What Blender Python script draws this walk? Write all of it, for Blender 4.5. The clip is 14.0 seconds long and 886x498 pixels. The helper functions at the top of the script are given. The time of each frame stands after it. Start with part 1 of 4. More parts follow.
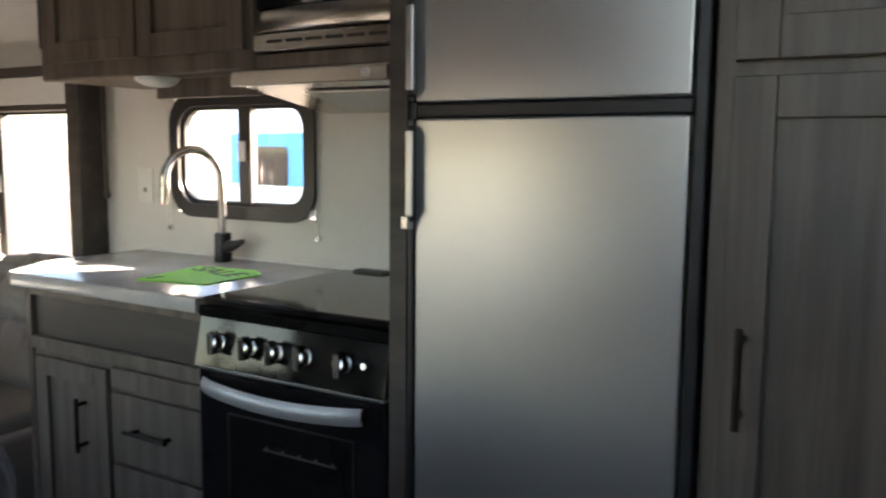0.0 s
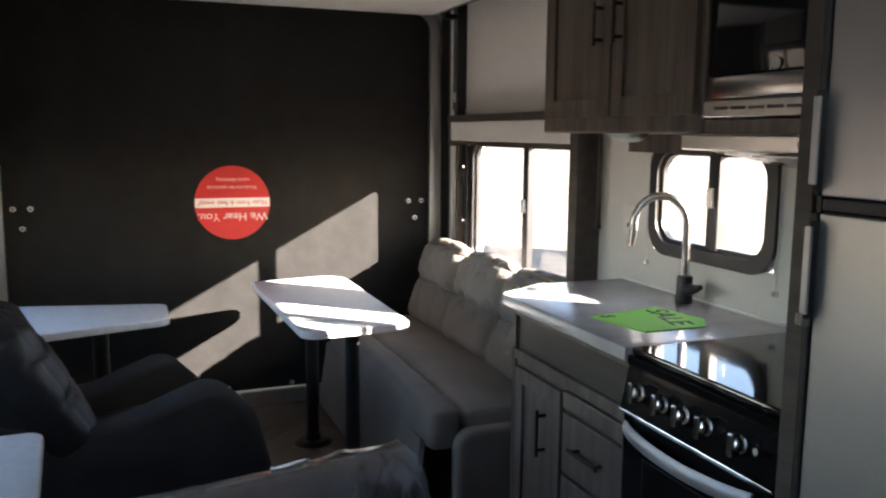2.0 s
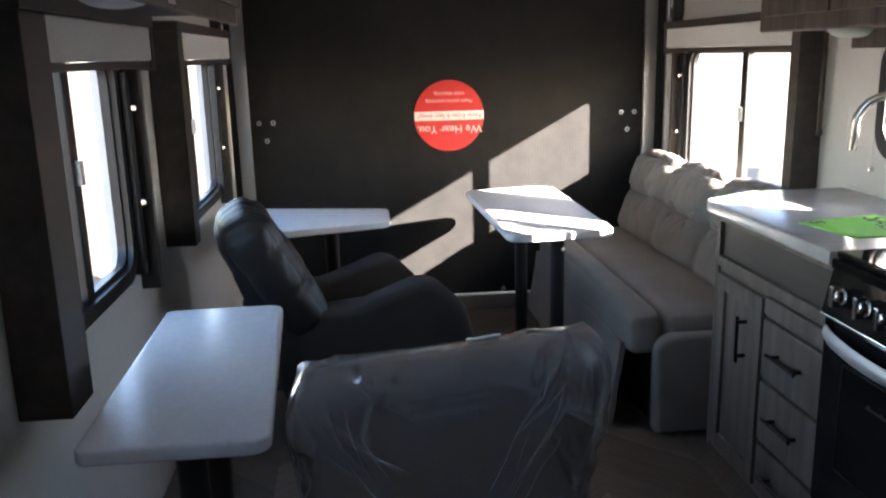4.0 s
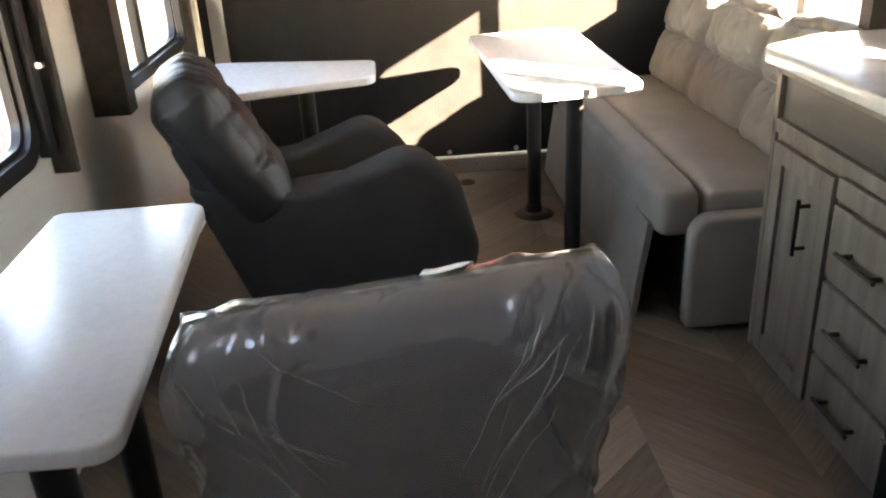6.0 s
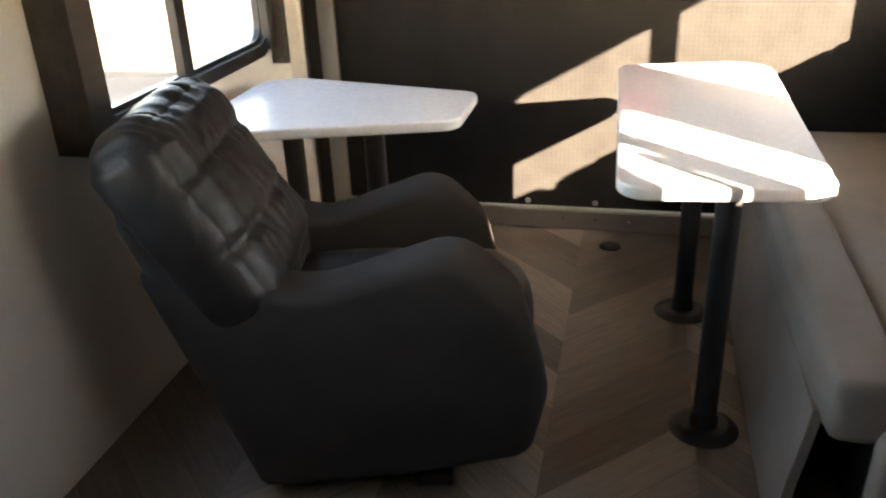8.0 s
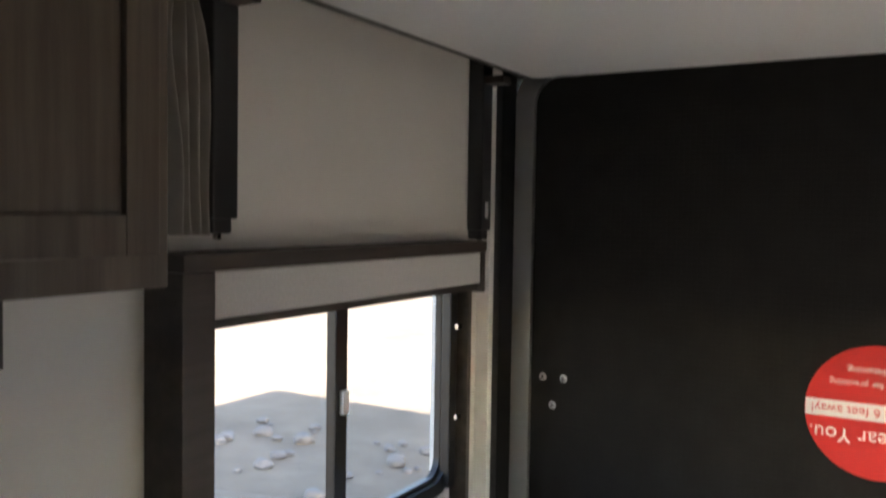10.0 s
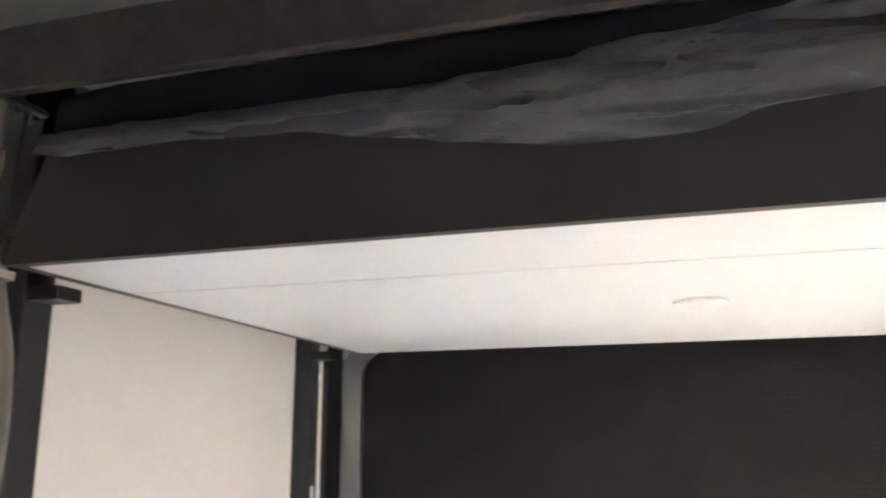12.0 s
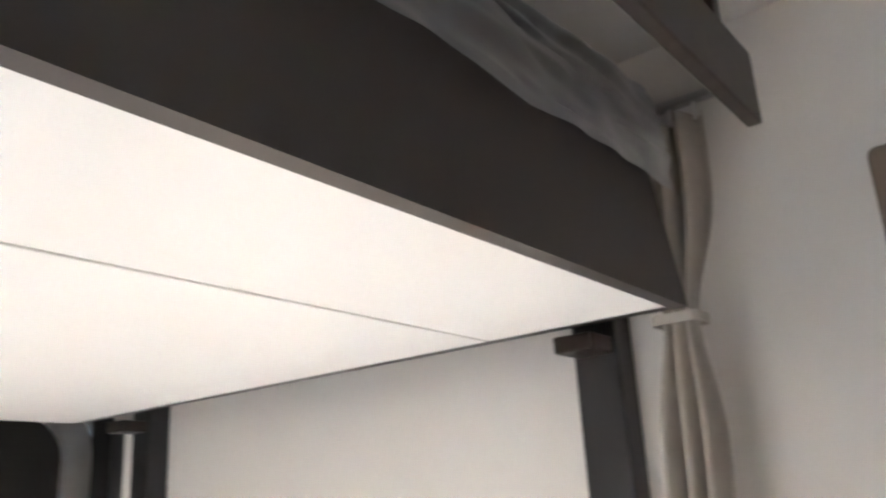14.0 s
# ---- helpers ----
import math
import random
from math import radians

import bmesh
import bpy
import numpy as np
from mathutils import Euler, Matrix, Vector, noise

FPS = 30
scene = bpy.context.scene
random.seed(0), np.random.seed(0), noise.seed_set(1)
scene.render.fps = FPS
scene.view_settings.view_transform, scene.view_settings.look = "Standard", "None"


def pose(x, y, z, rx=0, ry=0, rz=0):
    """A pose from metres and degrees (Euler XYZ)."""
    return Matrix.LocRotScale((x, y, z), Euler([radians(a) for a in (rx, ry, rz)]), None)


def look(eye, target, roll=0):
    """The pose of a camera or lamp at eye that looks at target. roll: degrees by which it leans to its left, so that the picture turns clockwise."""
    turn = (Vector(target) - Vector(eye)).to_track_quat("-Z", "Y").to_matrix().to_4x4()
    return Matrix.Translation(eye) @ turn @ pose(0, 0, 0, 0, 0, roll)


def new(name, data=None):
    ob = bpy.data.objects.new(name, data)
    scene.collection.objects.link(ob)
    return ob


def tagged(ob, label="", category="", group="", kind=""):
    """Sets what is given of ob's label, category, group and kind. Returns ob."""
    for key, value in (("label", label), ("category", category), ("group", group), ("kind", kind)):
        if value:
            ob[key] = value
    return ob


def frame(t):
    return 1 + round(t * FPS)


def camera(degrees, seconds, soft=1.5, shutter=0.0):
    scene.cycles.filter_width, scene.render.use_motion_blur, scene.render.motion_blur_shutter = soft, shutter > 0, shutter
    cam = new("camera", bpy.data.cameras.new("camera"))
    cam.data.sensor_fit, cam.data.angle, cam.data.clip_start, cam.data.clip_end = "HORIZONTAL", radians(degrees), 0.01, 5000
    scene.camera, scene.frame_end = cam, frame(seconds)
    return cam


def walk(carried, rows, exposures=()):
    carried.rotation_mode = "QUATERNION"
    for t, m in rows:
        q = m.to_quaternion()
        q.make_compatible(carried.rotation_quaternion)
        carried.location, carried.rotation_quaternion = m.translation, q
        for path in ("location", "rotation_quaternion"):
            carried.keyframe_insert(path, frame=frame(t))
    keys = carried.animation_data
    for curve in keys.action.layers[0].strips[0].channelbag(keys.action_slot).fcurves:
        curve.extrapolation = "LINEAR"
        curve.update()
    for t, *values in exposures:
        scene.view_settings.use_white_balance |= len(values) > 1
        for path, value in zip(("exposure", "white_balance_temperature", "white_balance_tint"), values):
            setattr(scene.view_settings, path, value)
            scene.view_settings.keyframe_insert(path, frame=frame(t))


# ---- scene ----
cam = camera(56.5, 14.0, 2.1, 0.25)
SKY_STRENGTH, SUN_STRENGTH = 0.095, 5.0
PATH = [
    (0, (0.517, -3.998, 1.239), (2.219, -2.975, 1.005), 0.5),
    (0.5, (0.591, -4.011, 1.363), (2.026, -2.676, 0.963), 0.2),
    (1, (0.598, -4.055, 1.375), (1.775, -2.477, 1.023), 0.9),
    (1.5, (0.627, -4.164, 1.39), (1.568, -2.431, 1.059), 1.3),
    (2, (0.67, -4.258, 1.424), (1.38, -2.409, 1.146), 0.5),
    (2.5, (0.714, -4.349, 1.438), (1.204, -2.428, 1.176), 0.4),
    (3, (0.709, -4.407, 1.435), (1.017, -2.448, 1.173), -0.8),
    (3.5, (0.705, -4.416, 1.409), (0.898, -2.454, 1.074), -1.5),
    (4, (0.697, -4.389, 1.386), (0.882, -2.451, 0.926), -1.4),
    (4.2, (0.696, -4.366, 1.378), (0.891, -2.445, 0.858), -1.4),
    (6.3, (0.91, -3.755, 1.313), (0.991, -1.934, 0.489), -3.0),
    (6.5, (0.948, -3.661, 1.304), (1.001, -1.838, 0.483), -2.2),
    (7, (1.109, -3.411, 1.302), (1.047, -1.604, 0.447), -1.6),
    (7.2, (1.168, -3.332, 1.3), (1.048, -1.536, 0.429), -2.2),
    (9.5, (1.274, -2.559, 1.475), (0.307, -0.866, 1.029), 0.8),
    (10, (1.256, -2.535, 1.598), (0.25, -0.809, 1.511), 0.9),
    (10.5, (1.249, -2.529, 1.676), (0.249, -0.806, 1.857), 1.6),
    (11, (1.253, -2.534, 1.72), (0.304, -0.804, 2.042), 2.0),
    (11.5, (1.227, -2.531, 1.75), (0.35, -0.781, 2.157), 2.3),
    (11.7, (1.204, -2.522, 1.761), (0.412, -0.733, 2.178), 1.7),
    (12, (1.148, -2.508, 1.764), (0.591, -0.641, 2.217), -0.2),
    (12.5, (1.071, -2.424, 1.75), (0.858, -0.489, 2.21), -0.66),
    (13, (1.15, -2.302, 1.723), (1.227, -0.387, 2.295), -0.94),
    (13.3, (1.159, -2.147, 1.756), (1.639, -0.302, 2.36), -1.68),
    (13.5, (1.158, -2.034, 1.786), (1.953, -0.302, 2.393), -1.68),
    (13.7, (1.121, -1.922, 1.811), (2.36, -0.475, 2.42), -3.28),
    (14, (1.224, -1.876, 1.811), (2.747, -0.725, 2.406), -3.36),
]
walk(cam, [(t, look(eye, target, roll)) for t, eye, target, roll in PATH],
     [(0, 4.25, 7300, 17), (2, 3.95, 6700, 17), (2.7, 3.95, 6700, 17), (4.2, 4.6, 6500, 17), (6.3, 5.6, 9000, 21), (7.2, 5.55, 9100, 22), (9.5, 3.95, 7600, 14), (10, 3.95, 6700, 14), (10.5, 5.15, 6100, 14), (11, 5.65, 6100, 15), (11.5, 5.95, 6150, 15), (12, 6.1, 6350, 14), (14, 5.85, 6250, 15)])

# ---- world, sun, exposure ----
world = bpy.data.worlds.new("sky")
scene.world = world
world.use_nodes = True
wn = world.node_tree
sky = wn.nodes.new("ShaderNodeTexSky")
sky.sky_type = "NISHITA"
sky.sun_disc = False
sky.sun_elevation, sky.sun_rotation = radians(22.2), radians(132.5)
wn.nodes["Background"].inputs["Strength"].default_value = SKY_STRENGTH
wn.links.new(sky.outputs[0], wn.nodes["Background"].inputs["Color"])
sun_data = bpy.data.lights.new("sun", "SUN")
sun_data.energy, sun_data.angle, sun_data.color = SUN_STRENGTH, radians(0.5), (1.0, 0.93, 0.82)
sun_ob = new("sun", sun_data)
sun_ob.matrix_world = look((6.8, -6.3, 3.75), (0, 0, 0))


# ---- materials ----
def nodes(name, color=(0.5, 0.5, 0.5), rough=0.5, metal=0.0):
    m = bpy.data.materials.new(name)
    m.use_nodes = True
    b = m.node_tree.nodes["Principled BSDF"]
    b.inputs["Base Color"].default_value = (*color, 1)
    b.inputs["Roughness"].default_value = rough
    b.inputs["Metallic"].default_value = metal
    return m, m.node_tree.nodes, m.node_tree.links, b


def coords(n, l, scale=(1, 1, 1), rot=(0, 0, 0)):
    tc, mp = n.new("ShaderNodeTexCoord"), n.new("ShaderNodeMapping")
    mp.inputs["Scale"].default_value, mp.inputs["Rotation"].default_value = scale, rot
    l.new(tc.outputs["Object"], mp.inputs["Vector"])
    return mp.outputs[0]


def noise_tex(n, l, vec, scale, detail=4, rough=0.55):
    t = n.new("ShaderNodeTexNoise")
    t.inputs["Scale"].default_value, t.inputs["Detail"].default_value, t.inputs["Roughness"].default_value = scale, detail, rough
    l.new(vec, t.inputs["Vector"])
    return t.outputs["Fac"]


def ramp(n, l, fac, stops):
    r = n.new("ShaderNodeValToRGB")
    e = r.color_ramp.elements
    e[0].position, e[0].color = stops[0][0], (*stops[0][1], 1)
    e[1].position, e[1].color = stops[-1][0], (*stops[-1][1], 1)
    for p, c in stops[1:-1]:
        e.new(p).color = (*c, 1)
    l.new(fac, r.inputs[0])
    return r.outputs[0]


def add_bump(n, l, b, fac, strength, dist=0.002):
    k = n.new("ShaderNodeBump")
    k.inputs["Strength"].default_value, k.inputs["Distance"].default_value = strength, dist
    l.new(fac, k.inputs["Height"])
    l.new(k.outputs[0], b.inputs["Normal"])


def rough_var(n, l, b, fac, lo, hi):
    r = n.new("ShaderNodeMapRange")
    r.inputs["To Min"].default_value, r.inputs["To Max"].default_value = lo, hi
    l.new(fac, r.inputs["Value"])
    l.new(r.outputs[0], b.inputs["Roughness"])


def mottled(name, c1, c2, scale=8, rough=0.5, metal=0.0, bump=0.1, bscale=200, stretch=(1, 1, 1), dist=0.001):
    """A paint, plastic, cloth or metal with two scales of variation."""
    m, n, l, b = nodes(name, c1, rough, metal)
    v = coords(n, l, stretch)
    f = noise_tex(n, l, v, scale)
    l.new(ramp(n, l, f, [(0.3, c1), (0.7, c2)]), b.inputs["Base Color"])
    g = noise_tex(n, l, v, bscale, 2)
    rough_var(n, l, b, f, max(0.02, rough - 0.07), min(1, rough + 0.07))
    if bump:
        add_bump(n, l, b, g, bump, dist)
    return m


def wood_mat(name, dark, mid, light, axis=2, rough=0.5):
    """Laminate with a printed grain that runs along the axis, and broad weathered streaks."""
    m, n, l, b = nodes(name, mid, rough)
    s = [14, 14, 14]
    s[axis] = 0.8
    v = coords(n, l, s)
    info = n.new("ShaderNodeObjectInfo")
    add = n.new("ShaderNodeVectorMath")
    add.operation = "MULTIPLY_ADD"
    add.inputs[1].default_value = (7, 7, 7)
    l.new(info.outputs["Random"], add.inputs[0])
    l.new(v, add.inputs[2])
    f = noise_tex(n, l, add.outputs[0], 1.6, 7, 0.62)
    g = noise_tex(n, l, coords(n, l, (3, 3, 3)), 1.2, 3)
    mix = n.new("ShaderNodeMath")
    mix.operation = "MULTIPLY_ADD"
    mix.inputs[1].default_value = 0.35
    l.new(g, mix.inputs[0])
    l.new(f, mix.inputs[2])
    l.new(ramp(n, l, mix.outputs[0], [(0.42, dark), (0.66, mid), (0.9, light)]), b.inputs["Base Color"])
    add_bump(n, l, b, f, 0.12, 0.001)
    rough_var(n, l, b, f, rough - 0.08, rough + 0.1)
    return m


M = {}
M["wood"] = wood_mat("grey_brown_wood", (0.048, 0.036, 0.027), (0.108, 0.083, 0.064), (0.175, 0.14, 0.111))
M["wood_dark"] = wood_mat("dark_brown_wood", (0.026, 0.02, 0.016), (0.05, 0.04, 0.033), (0.08, 0.066, 0.055), 1)
M["wall"] = mottled("off_white_wallboard", (0.66, 0.64, 0.60), (0.70, 0.68, 0.645), 3, 0.55, bump=0.08, bscale=350)
M["ceil"] = mottled("white_ceiling_board", (0.74, 0.73, 0.70), (0.78, 0.77, 0.745), 3, 0.4, bump=0.05, bscale=300)
M["bedunder"] = mottled("white_laminate", (0.775, 0.77, 0.745), (0.785, 0.78, 0.755), 1.2, 0.42, bump=0.02, bscale=200)
M["black"] = mottled("black_plastic", (0.012, 0.012, 0.013), (0.02, 0.02, 0.021), 12, 0.4, bump=0.05)
M["rubber"] = mottled("black_rubber", (0.012, 0.012, 0.012), (0.022, 0.022, 0.022), 20, 0.75, bump=0.15)
M["alu"] = mottled("brushed_aluminium", (0.55, 0.55, 0.54), (0.68, 0.67, 0.66), 6, 0.36, 1.0, 0.06, 120, (1, 1, 0.05))
M["chrome"] = mottled("satin_steel", (0.62, 0.61, 0.59), (0.7, 0.69, 0.67), 30, 0.2, 1.0, 0.02, 150)
M["bronze"] = mottled("dark_bronze_metal", (0.035, 0.028, 0.024), (0.055, 0.045, 0.04), 30, 0.38, 0.8, 0.05, 150)
M["tabletop"] = mottled("white_speckled_laminate", (0.70, 0.71, 0.72), (0.76, 0.77, 0.78), 60, 0.22, bump=0.02, bscale=400)
M["leather"] = mottled("black_leather", (0.013, 0.0125, 0.013), (0.024, 0.023, 0.023), 18, 0.5, bump=0.35, bscale=240, dist=0.002)
M["microfibre"] = mottled("charcoal_suede_cloth", (0.022, 0.021, 0.02), (0.034, 0.032, 0.03), 10, 0.85, bump=0.25, bscale=600)
M["sofa"] = mottled("grey_beige_suede_cloth", (0.165, 0.145, 0.123), (0.22, 0.195, 0.167), 5, 0.75, bump=0.25, bscale=500)
M["chaircloth"] = mottled("dark_grey_vinyl", (0.055, 0.052, 0.05), (0.08, 0.076, 0.073), 9, 0.55, bump=0.2, bscale=400)
M["fascia"] = mottled("dark_brown_vinyl", (0.05, 0.043, 0.039), (0.066, 0.058, 0.052), 4, 0.55, bump=0.15, bscale=450)
M["mattress"] = mottled("black_quilted_cloth", (0.012, 0.012, 0.014), (0.02, 0.02, 0.023), 10, 0.8, bump=0.2, bscale=300)
M["blind"] = mottled("oatmeal_blind_cloth", (0.55, 0.535, 0.50), (0.64, 0.62, 0.585), 160, 0.85, bump=0.3, bscale=700)
M["curtain"] = mottled("beige_curtain_cloth", (0.36, 0.33, 0.29), (0.44, 0.405, 0.36), 12, 0.85, bump=0.25, bscale=500)
M["steel"] = mottled("grey_steel_finish", (0.5, 0.495, 0.49), (0.54, 0.535, 0.53), 4, 0.35, 0.85, 0.05, 160, (1, 0.06, 1))
M["stainless"] = mottled("stainless_steel", (0.6, 0.58, 0.55), (0.68, 0.66, 0.62), 10, 0.25, 1.0, 0.04, 180, (1, 0.08, 1))
M["blackglass"] = mottled("black_glass", (0.006, 0.006, 0.007), (0.009, 0.009, 0.01), 4, 0.06, bump=0)
M["handle_grey"] = mottled("satin_grey_metal", (0.38, 0.38, 0.39), (0.44, 0.44, 0.45), 20, 0.42, 0.5, 0.03, 150)
M["enamel"] = mottled("black_enamel", (0.006, 0.006, 0.006), (0.009, 0.009, 0.009), 20, 0.09, bump=0.03)
M["enamel"].node_tree.nodes["Principled BSDF"].inputs["Specular IOR Level"].default_value = 0.2
M["whiteplastic"] = mottled("white_plastic", (0.72, 0.71, 0.68), (0.78, 0.77, 0.74), 20, 0.35, bump=0.03)
M["red"] = mottled("red_vinyl", (0.55, 0.028, 0.025), (0.6, 0.04, 0.035), 9, 0.4, bump=0.03)
M["white"] = mottled("white_print", (0.78, 0.77, 0.75), (0.82, 0.81, 0.79), 9, 0.45, bump=0)
M["green"] = mottled("fluorescent_green_card", (0.22, 0.72, 0.05), (0.27, 0.78, 0.08), 6, 0.6, bump=0.03)
M["ink"] = mottled("black_ink", (0.012, 0.015, 0.012), (0.02, 0.025, 0.02), 15, 0.6, bump=0)
M["paper"] = mottled("white_paper", (0.7, 0.7, 0.69), (0.76, 0.76, 0.75), 15, 0.7, bump=0.05)
M["blue"] = mottled("blue_paint", (0.02, 0.25, 0.6), (0.03, 0.3, 0.66), 3, 0.4, bump=0.02)
M["trailer"] = mottled("white_fibreglass", (0.68, 0.68, 0.68), (0.74, 0.74, 0.74), 2, 0.3, bump=0.02)
M["rock"] = mottled("grey_rock", (0.11, 0.10, 0.09), (0.19, 0.17, 0.155), 4, 0.9, bump=0.6, bscale=20, dist=0.02)
M["sage"] = mottled("sage_foliage", (0.07, 0.085, 0.055), (0.12, 0.13, 0.09), 9, 0.8, bump=0)

# marbled counter laminate
m, n, l, b = nodes("grey_marble_laminate", (0.5, 0.48, 0.46), 0.25)
v = coords(n, l)
w = noise_tex(n, l, v, 5, 8, 0.65)
l.new(ramp(n, l, w, [(0.3, (0.40, 0.38, 0.37)), (0.5, (0.49, 0.475, 0.46)), (0.7, (0.55, 0.54, 0.53))]), b.inputs["Base Color"])
b.inputs["Roughness"].default_value = 0.2
M["counter"] = m

# ramp door skin: black coating moulded with small hexagon-like cells
m, n, l, b = nodes("black_textured_coating", (0.03, 0.03, 0.03), 0.7)
b.inputs["Specular IOR Level"].default_value = 0.08
v = coords(n, l)
vo = n.new("ShaderNodeTexVoronoi")
vo.feature = "DISTANCE_TO_EDGE"
vo.inputs["Scale"].default_value, vo.inputs["Randomness"].default_value = 62, 0.22
l.new(v, vo.inputs["Vector"])
l.new(ramp(n, l, noise_tex(n, l, v, 7, 6, 0.7), [(0.35, (0.016, 0.0155, 0.0148)), (0.75, (0.024, 0.0233, 0.022))]), b.inputs["Base Color"])
st = n.new("ShaderNodeMath")
st.operation = "SMOOTH_MIN"
st.inputs[1].default_value, st.inputs[2].default_value = 0.16, 0.1
l.new(vo.outputs["Distance"], st.inputs[0])
add_bump(n, l, b, st.outputs[0], 0.3, 0.006)
M["ramp"] = m

# floor vinyl: printed chevron planks, each with its own tone and grain
m, n, l, b = nodes("chevron_plank_vinyl", (0.2, 0.15, 0.11), 0.42)
v = coords(n, l)
sep = n.new("ShaderNodeSeparateXYZ")
l.new(v, sep.inputs[0])


def mth(op, a, c, d=None):
    k = n.new("ShaderNodeMath")
    k.operation = op
    for i, q in enumerate((a, c, d)):
        if q is None:
            continue
        if isinstance(q, (int, float)):
            k.inputs[i].default_value = q
        else:
            l.new(q, k.inputs[i])
    return k.outputs[0]


COL, PLANK = 0.36, 0.17
zig = mth("PINGPONG", sep.outputs[0], COL)
run = mth("DIVIDE", mth("ADD", sep.outputs[1], zig), PLANK)
col_id = mth("FLOOR", mth("DIVIDE", sep.outputs[0], COL), 0)
row_id = mth("FLOOR", run, 0)
wn_tex = n.new("ShaderNodeTexWhiteNoise")
comb = n.new("ShaderNodeCombineXYZ")
l.new(col_id, comb.inputs[0])
l.new(row_id, comb.inputs[1])
l.new(comb.outputs[0], wn_tex.inputs["Vector"])
grain_v = n.new("ShaderNodeCombineXYZ")
l.new(mth("MULTIPLY", mth("SUBTRACT", sep.outputs[1], zig), 2.5), grain_v.inputs[0])
l.new(mth("MULTIPLY", run, 5.0), grain_v.inputs[1])
l.new(mth("MULTIPLY", wn_tex.outputs["Value"], 30), grain_v.inputs[2])
gr = noise_tex(n, l, grain_v.outputs[0], 2.2, 7, 0.65)
tone = mth("MULTIPLY_ADD", wn_tex.outputs["Value"], 0.42, mth("MULTIPLY", gr, 0.6))
colr = ramp(n, l, tone, [(0.2, (0.08, 0.061, 0.045)), (0.5, (0.175, 0.138, 0.105)), (0.85, (0.32, 0.265, 0.21))])
edge = mth("MINIMUM", mth("FRACT", run, 0), mth("SUBTRACT", 1.0, mth("FRACT", run, 0)))
line = mth("LESS_THAN", edge, 0.012)
mixc = n.new("ShaderNodeMixRGB")
mixc.inputs["Color2"].default_value = (0.07, 0.055, 0.042, 1)
l.new(mth("MULTIPLY", line, 0.6), mixc.inputs["Fac"])
l.new(colr, mixc.inputs["Color1"])
l.new(mixc.outputs[0], b.inputs["Base Color"])
add_bump(n, l, b, gr, 0.15, 0.001)
rough_var(n, l, b, gr, 0.36, 0.5)
M["floor"] = m

# sandy ground with gravel and dry tufts
m, n, l, b = nodes("sandy_ground", (0.4, 0.32, 0.23), 0.95)
v = coords(n, l)
f = noise_tex(n, l, v, 0.7, 8, 0.7)
l.new(ramp(n, l, f, [(0.3, (0.10, 0.077, 0.055)), (0.55, (0.17, 0.13, 0.092)), (0.75, (0.23, 0.18, 0.13))]), b.inputs["Base Color"])
add_bump(n, l, b, noise_tex(n, l, v, 9, 6, 0.7), 0.8, 0.05)
M["ground"] = m


def film_mat(name, gloss, rough, stretch=(1, 1, 0.35), scale=11, dist=0.03, milk=0.05):
    """Clear plastic film: mostly see-through, with a crinkled sheen."""
    m = bpy.data.materials.new(name)
    m.use_nodes = True
    n, l = m.node_tree.nodes, m.node_tree.links
    n.remove(n["Principled BSDF"])
    out = n["Material Output"]
    tr, gl, mx, fr = n.new("ShaderNodeBsdfTransparent"), n.new("ShaderNodeBsdfGlossy"), n.new("ShaderNodeMixShader"), n.new("ShaderNodeLayerWeight")
    tr.inputs[0].default_value = (0.93, 0.94, 0.96, 1)
    gl.inputs["Roughness"].default_value = rough
    fr.inputs[0].default_value = 0.35
    v = coords(n, l, stretch)
    t = n.new("ShaderNodeTexNoise")
    t.noise_type = "RIDGED_MULTIFRACTAL"
    t.inputs["Scale"].default_value, t.inputs["Detail"].default_value, t.inputs["Distortion"].default_value = scale, 3, 0.6
    l.new(v, t.inputs["Vector"])
    f = t.outputs["Fac"]
    k = n.new("ShaderNodeBump")
    k.inputs["Strength"].default_value, k.inputs["Distance"].default_value = 0.8, dist
    l.new(f, k.inputs["Height"])
    l.new(k.outputs[0], gl.inputs["Normal"])
    l.new(k.outputs[0], fr.inputs["Normal"])
    a = n.new("ShaderNodeMath")
    a.operation, a.use_clamp = "MULTIPLY_ADD", True
    a.inputs[1].default_value, a.inputs[2].default_value = 0.7, gloss
    l.new(fr.outputs["Facing"], a.inputs[0])
    l.new(a.outputs[0], mx.inputs[0])
    df, haze = n.new("ShaderNodeBsdfDiffuse"), n.new("ShaderNodeMixShader")
    df.inputs[0].default_value = (0.8, 0.81, 0.83, 1)
    haze.inputs[0].default_value = milk
    l.new(k.outputs[0], df.inputs["Normal"])
    l.new(tr.outputs[0], haze.inputs[1])
    l.new(df.outputs[0], haze.inputs[2])
    l.new(haze.outputs[0], mx.inputs[1])
    l.new(gl.outputs[0], mx.inputs[2])
    l.new(mx.outputs[0], out.inputs[0])
    return m


M["film"] = film_mat("clear_plastic_film", 0.12, 0.17, (1, 1, 0.4), 24, 0.006, 0.2)
# paler, shinier film for the folds: their highlights are partly in the colour
M["film_fold_glint"] = film_mat("creased_film_with_glints", 0.3, 0.15, (1, 1, 1), 60, 0.002, 0.25)
M["film_soft"] = film_mat("soft_plastic_film", 0.05, 0.3, (1, 1, 0.6), 20, 0.006, 0.06)
M["film_bed"] = film_mat("cloudy_plastic_film", 0.16, 0.4, (0.5, 1, 1.6), 7, 0.02)

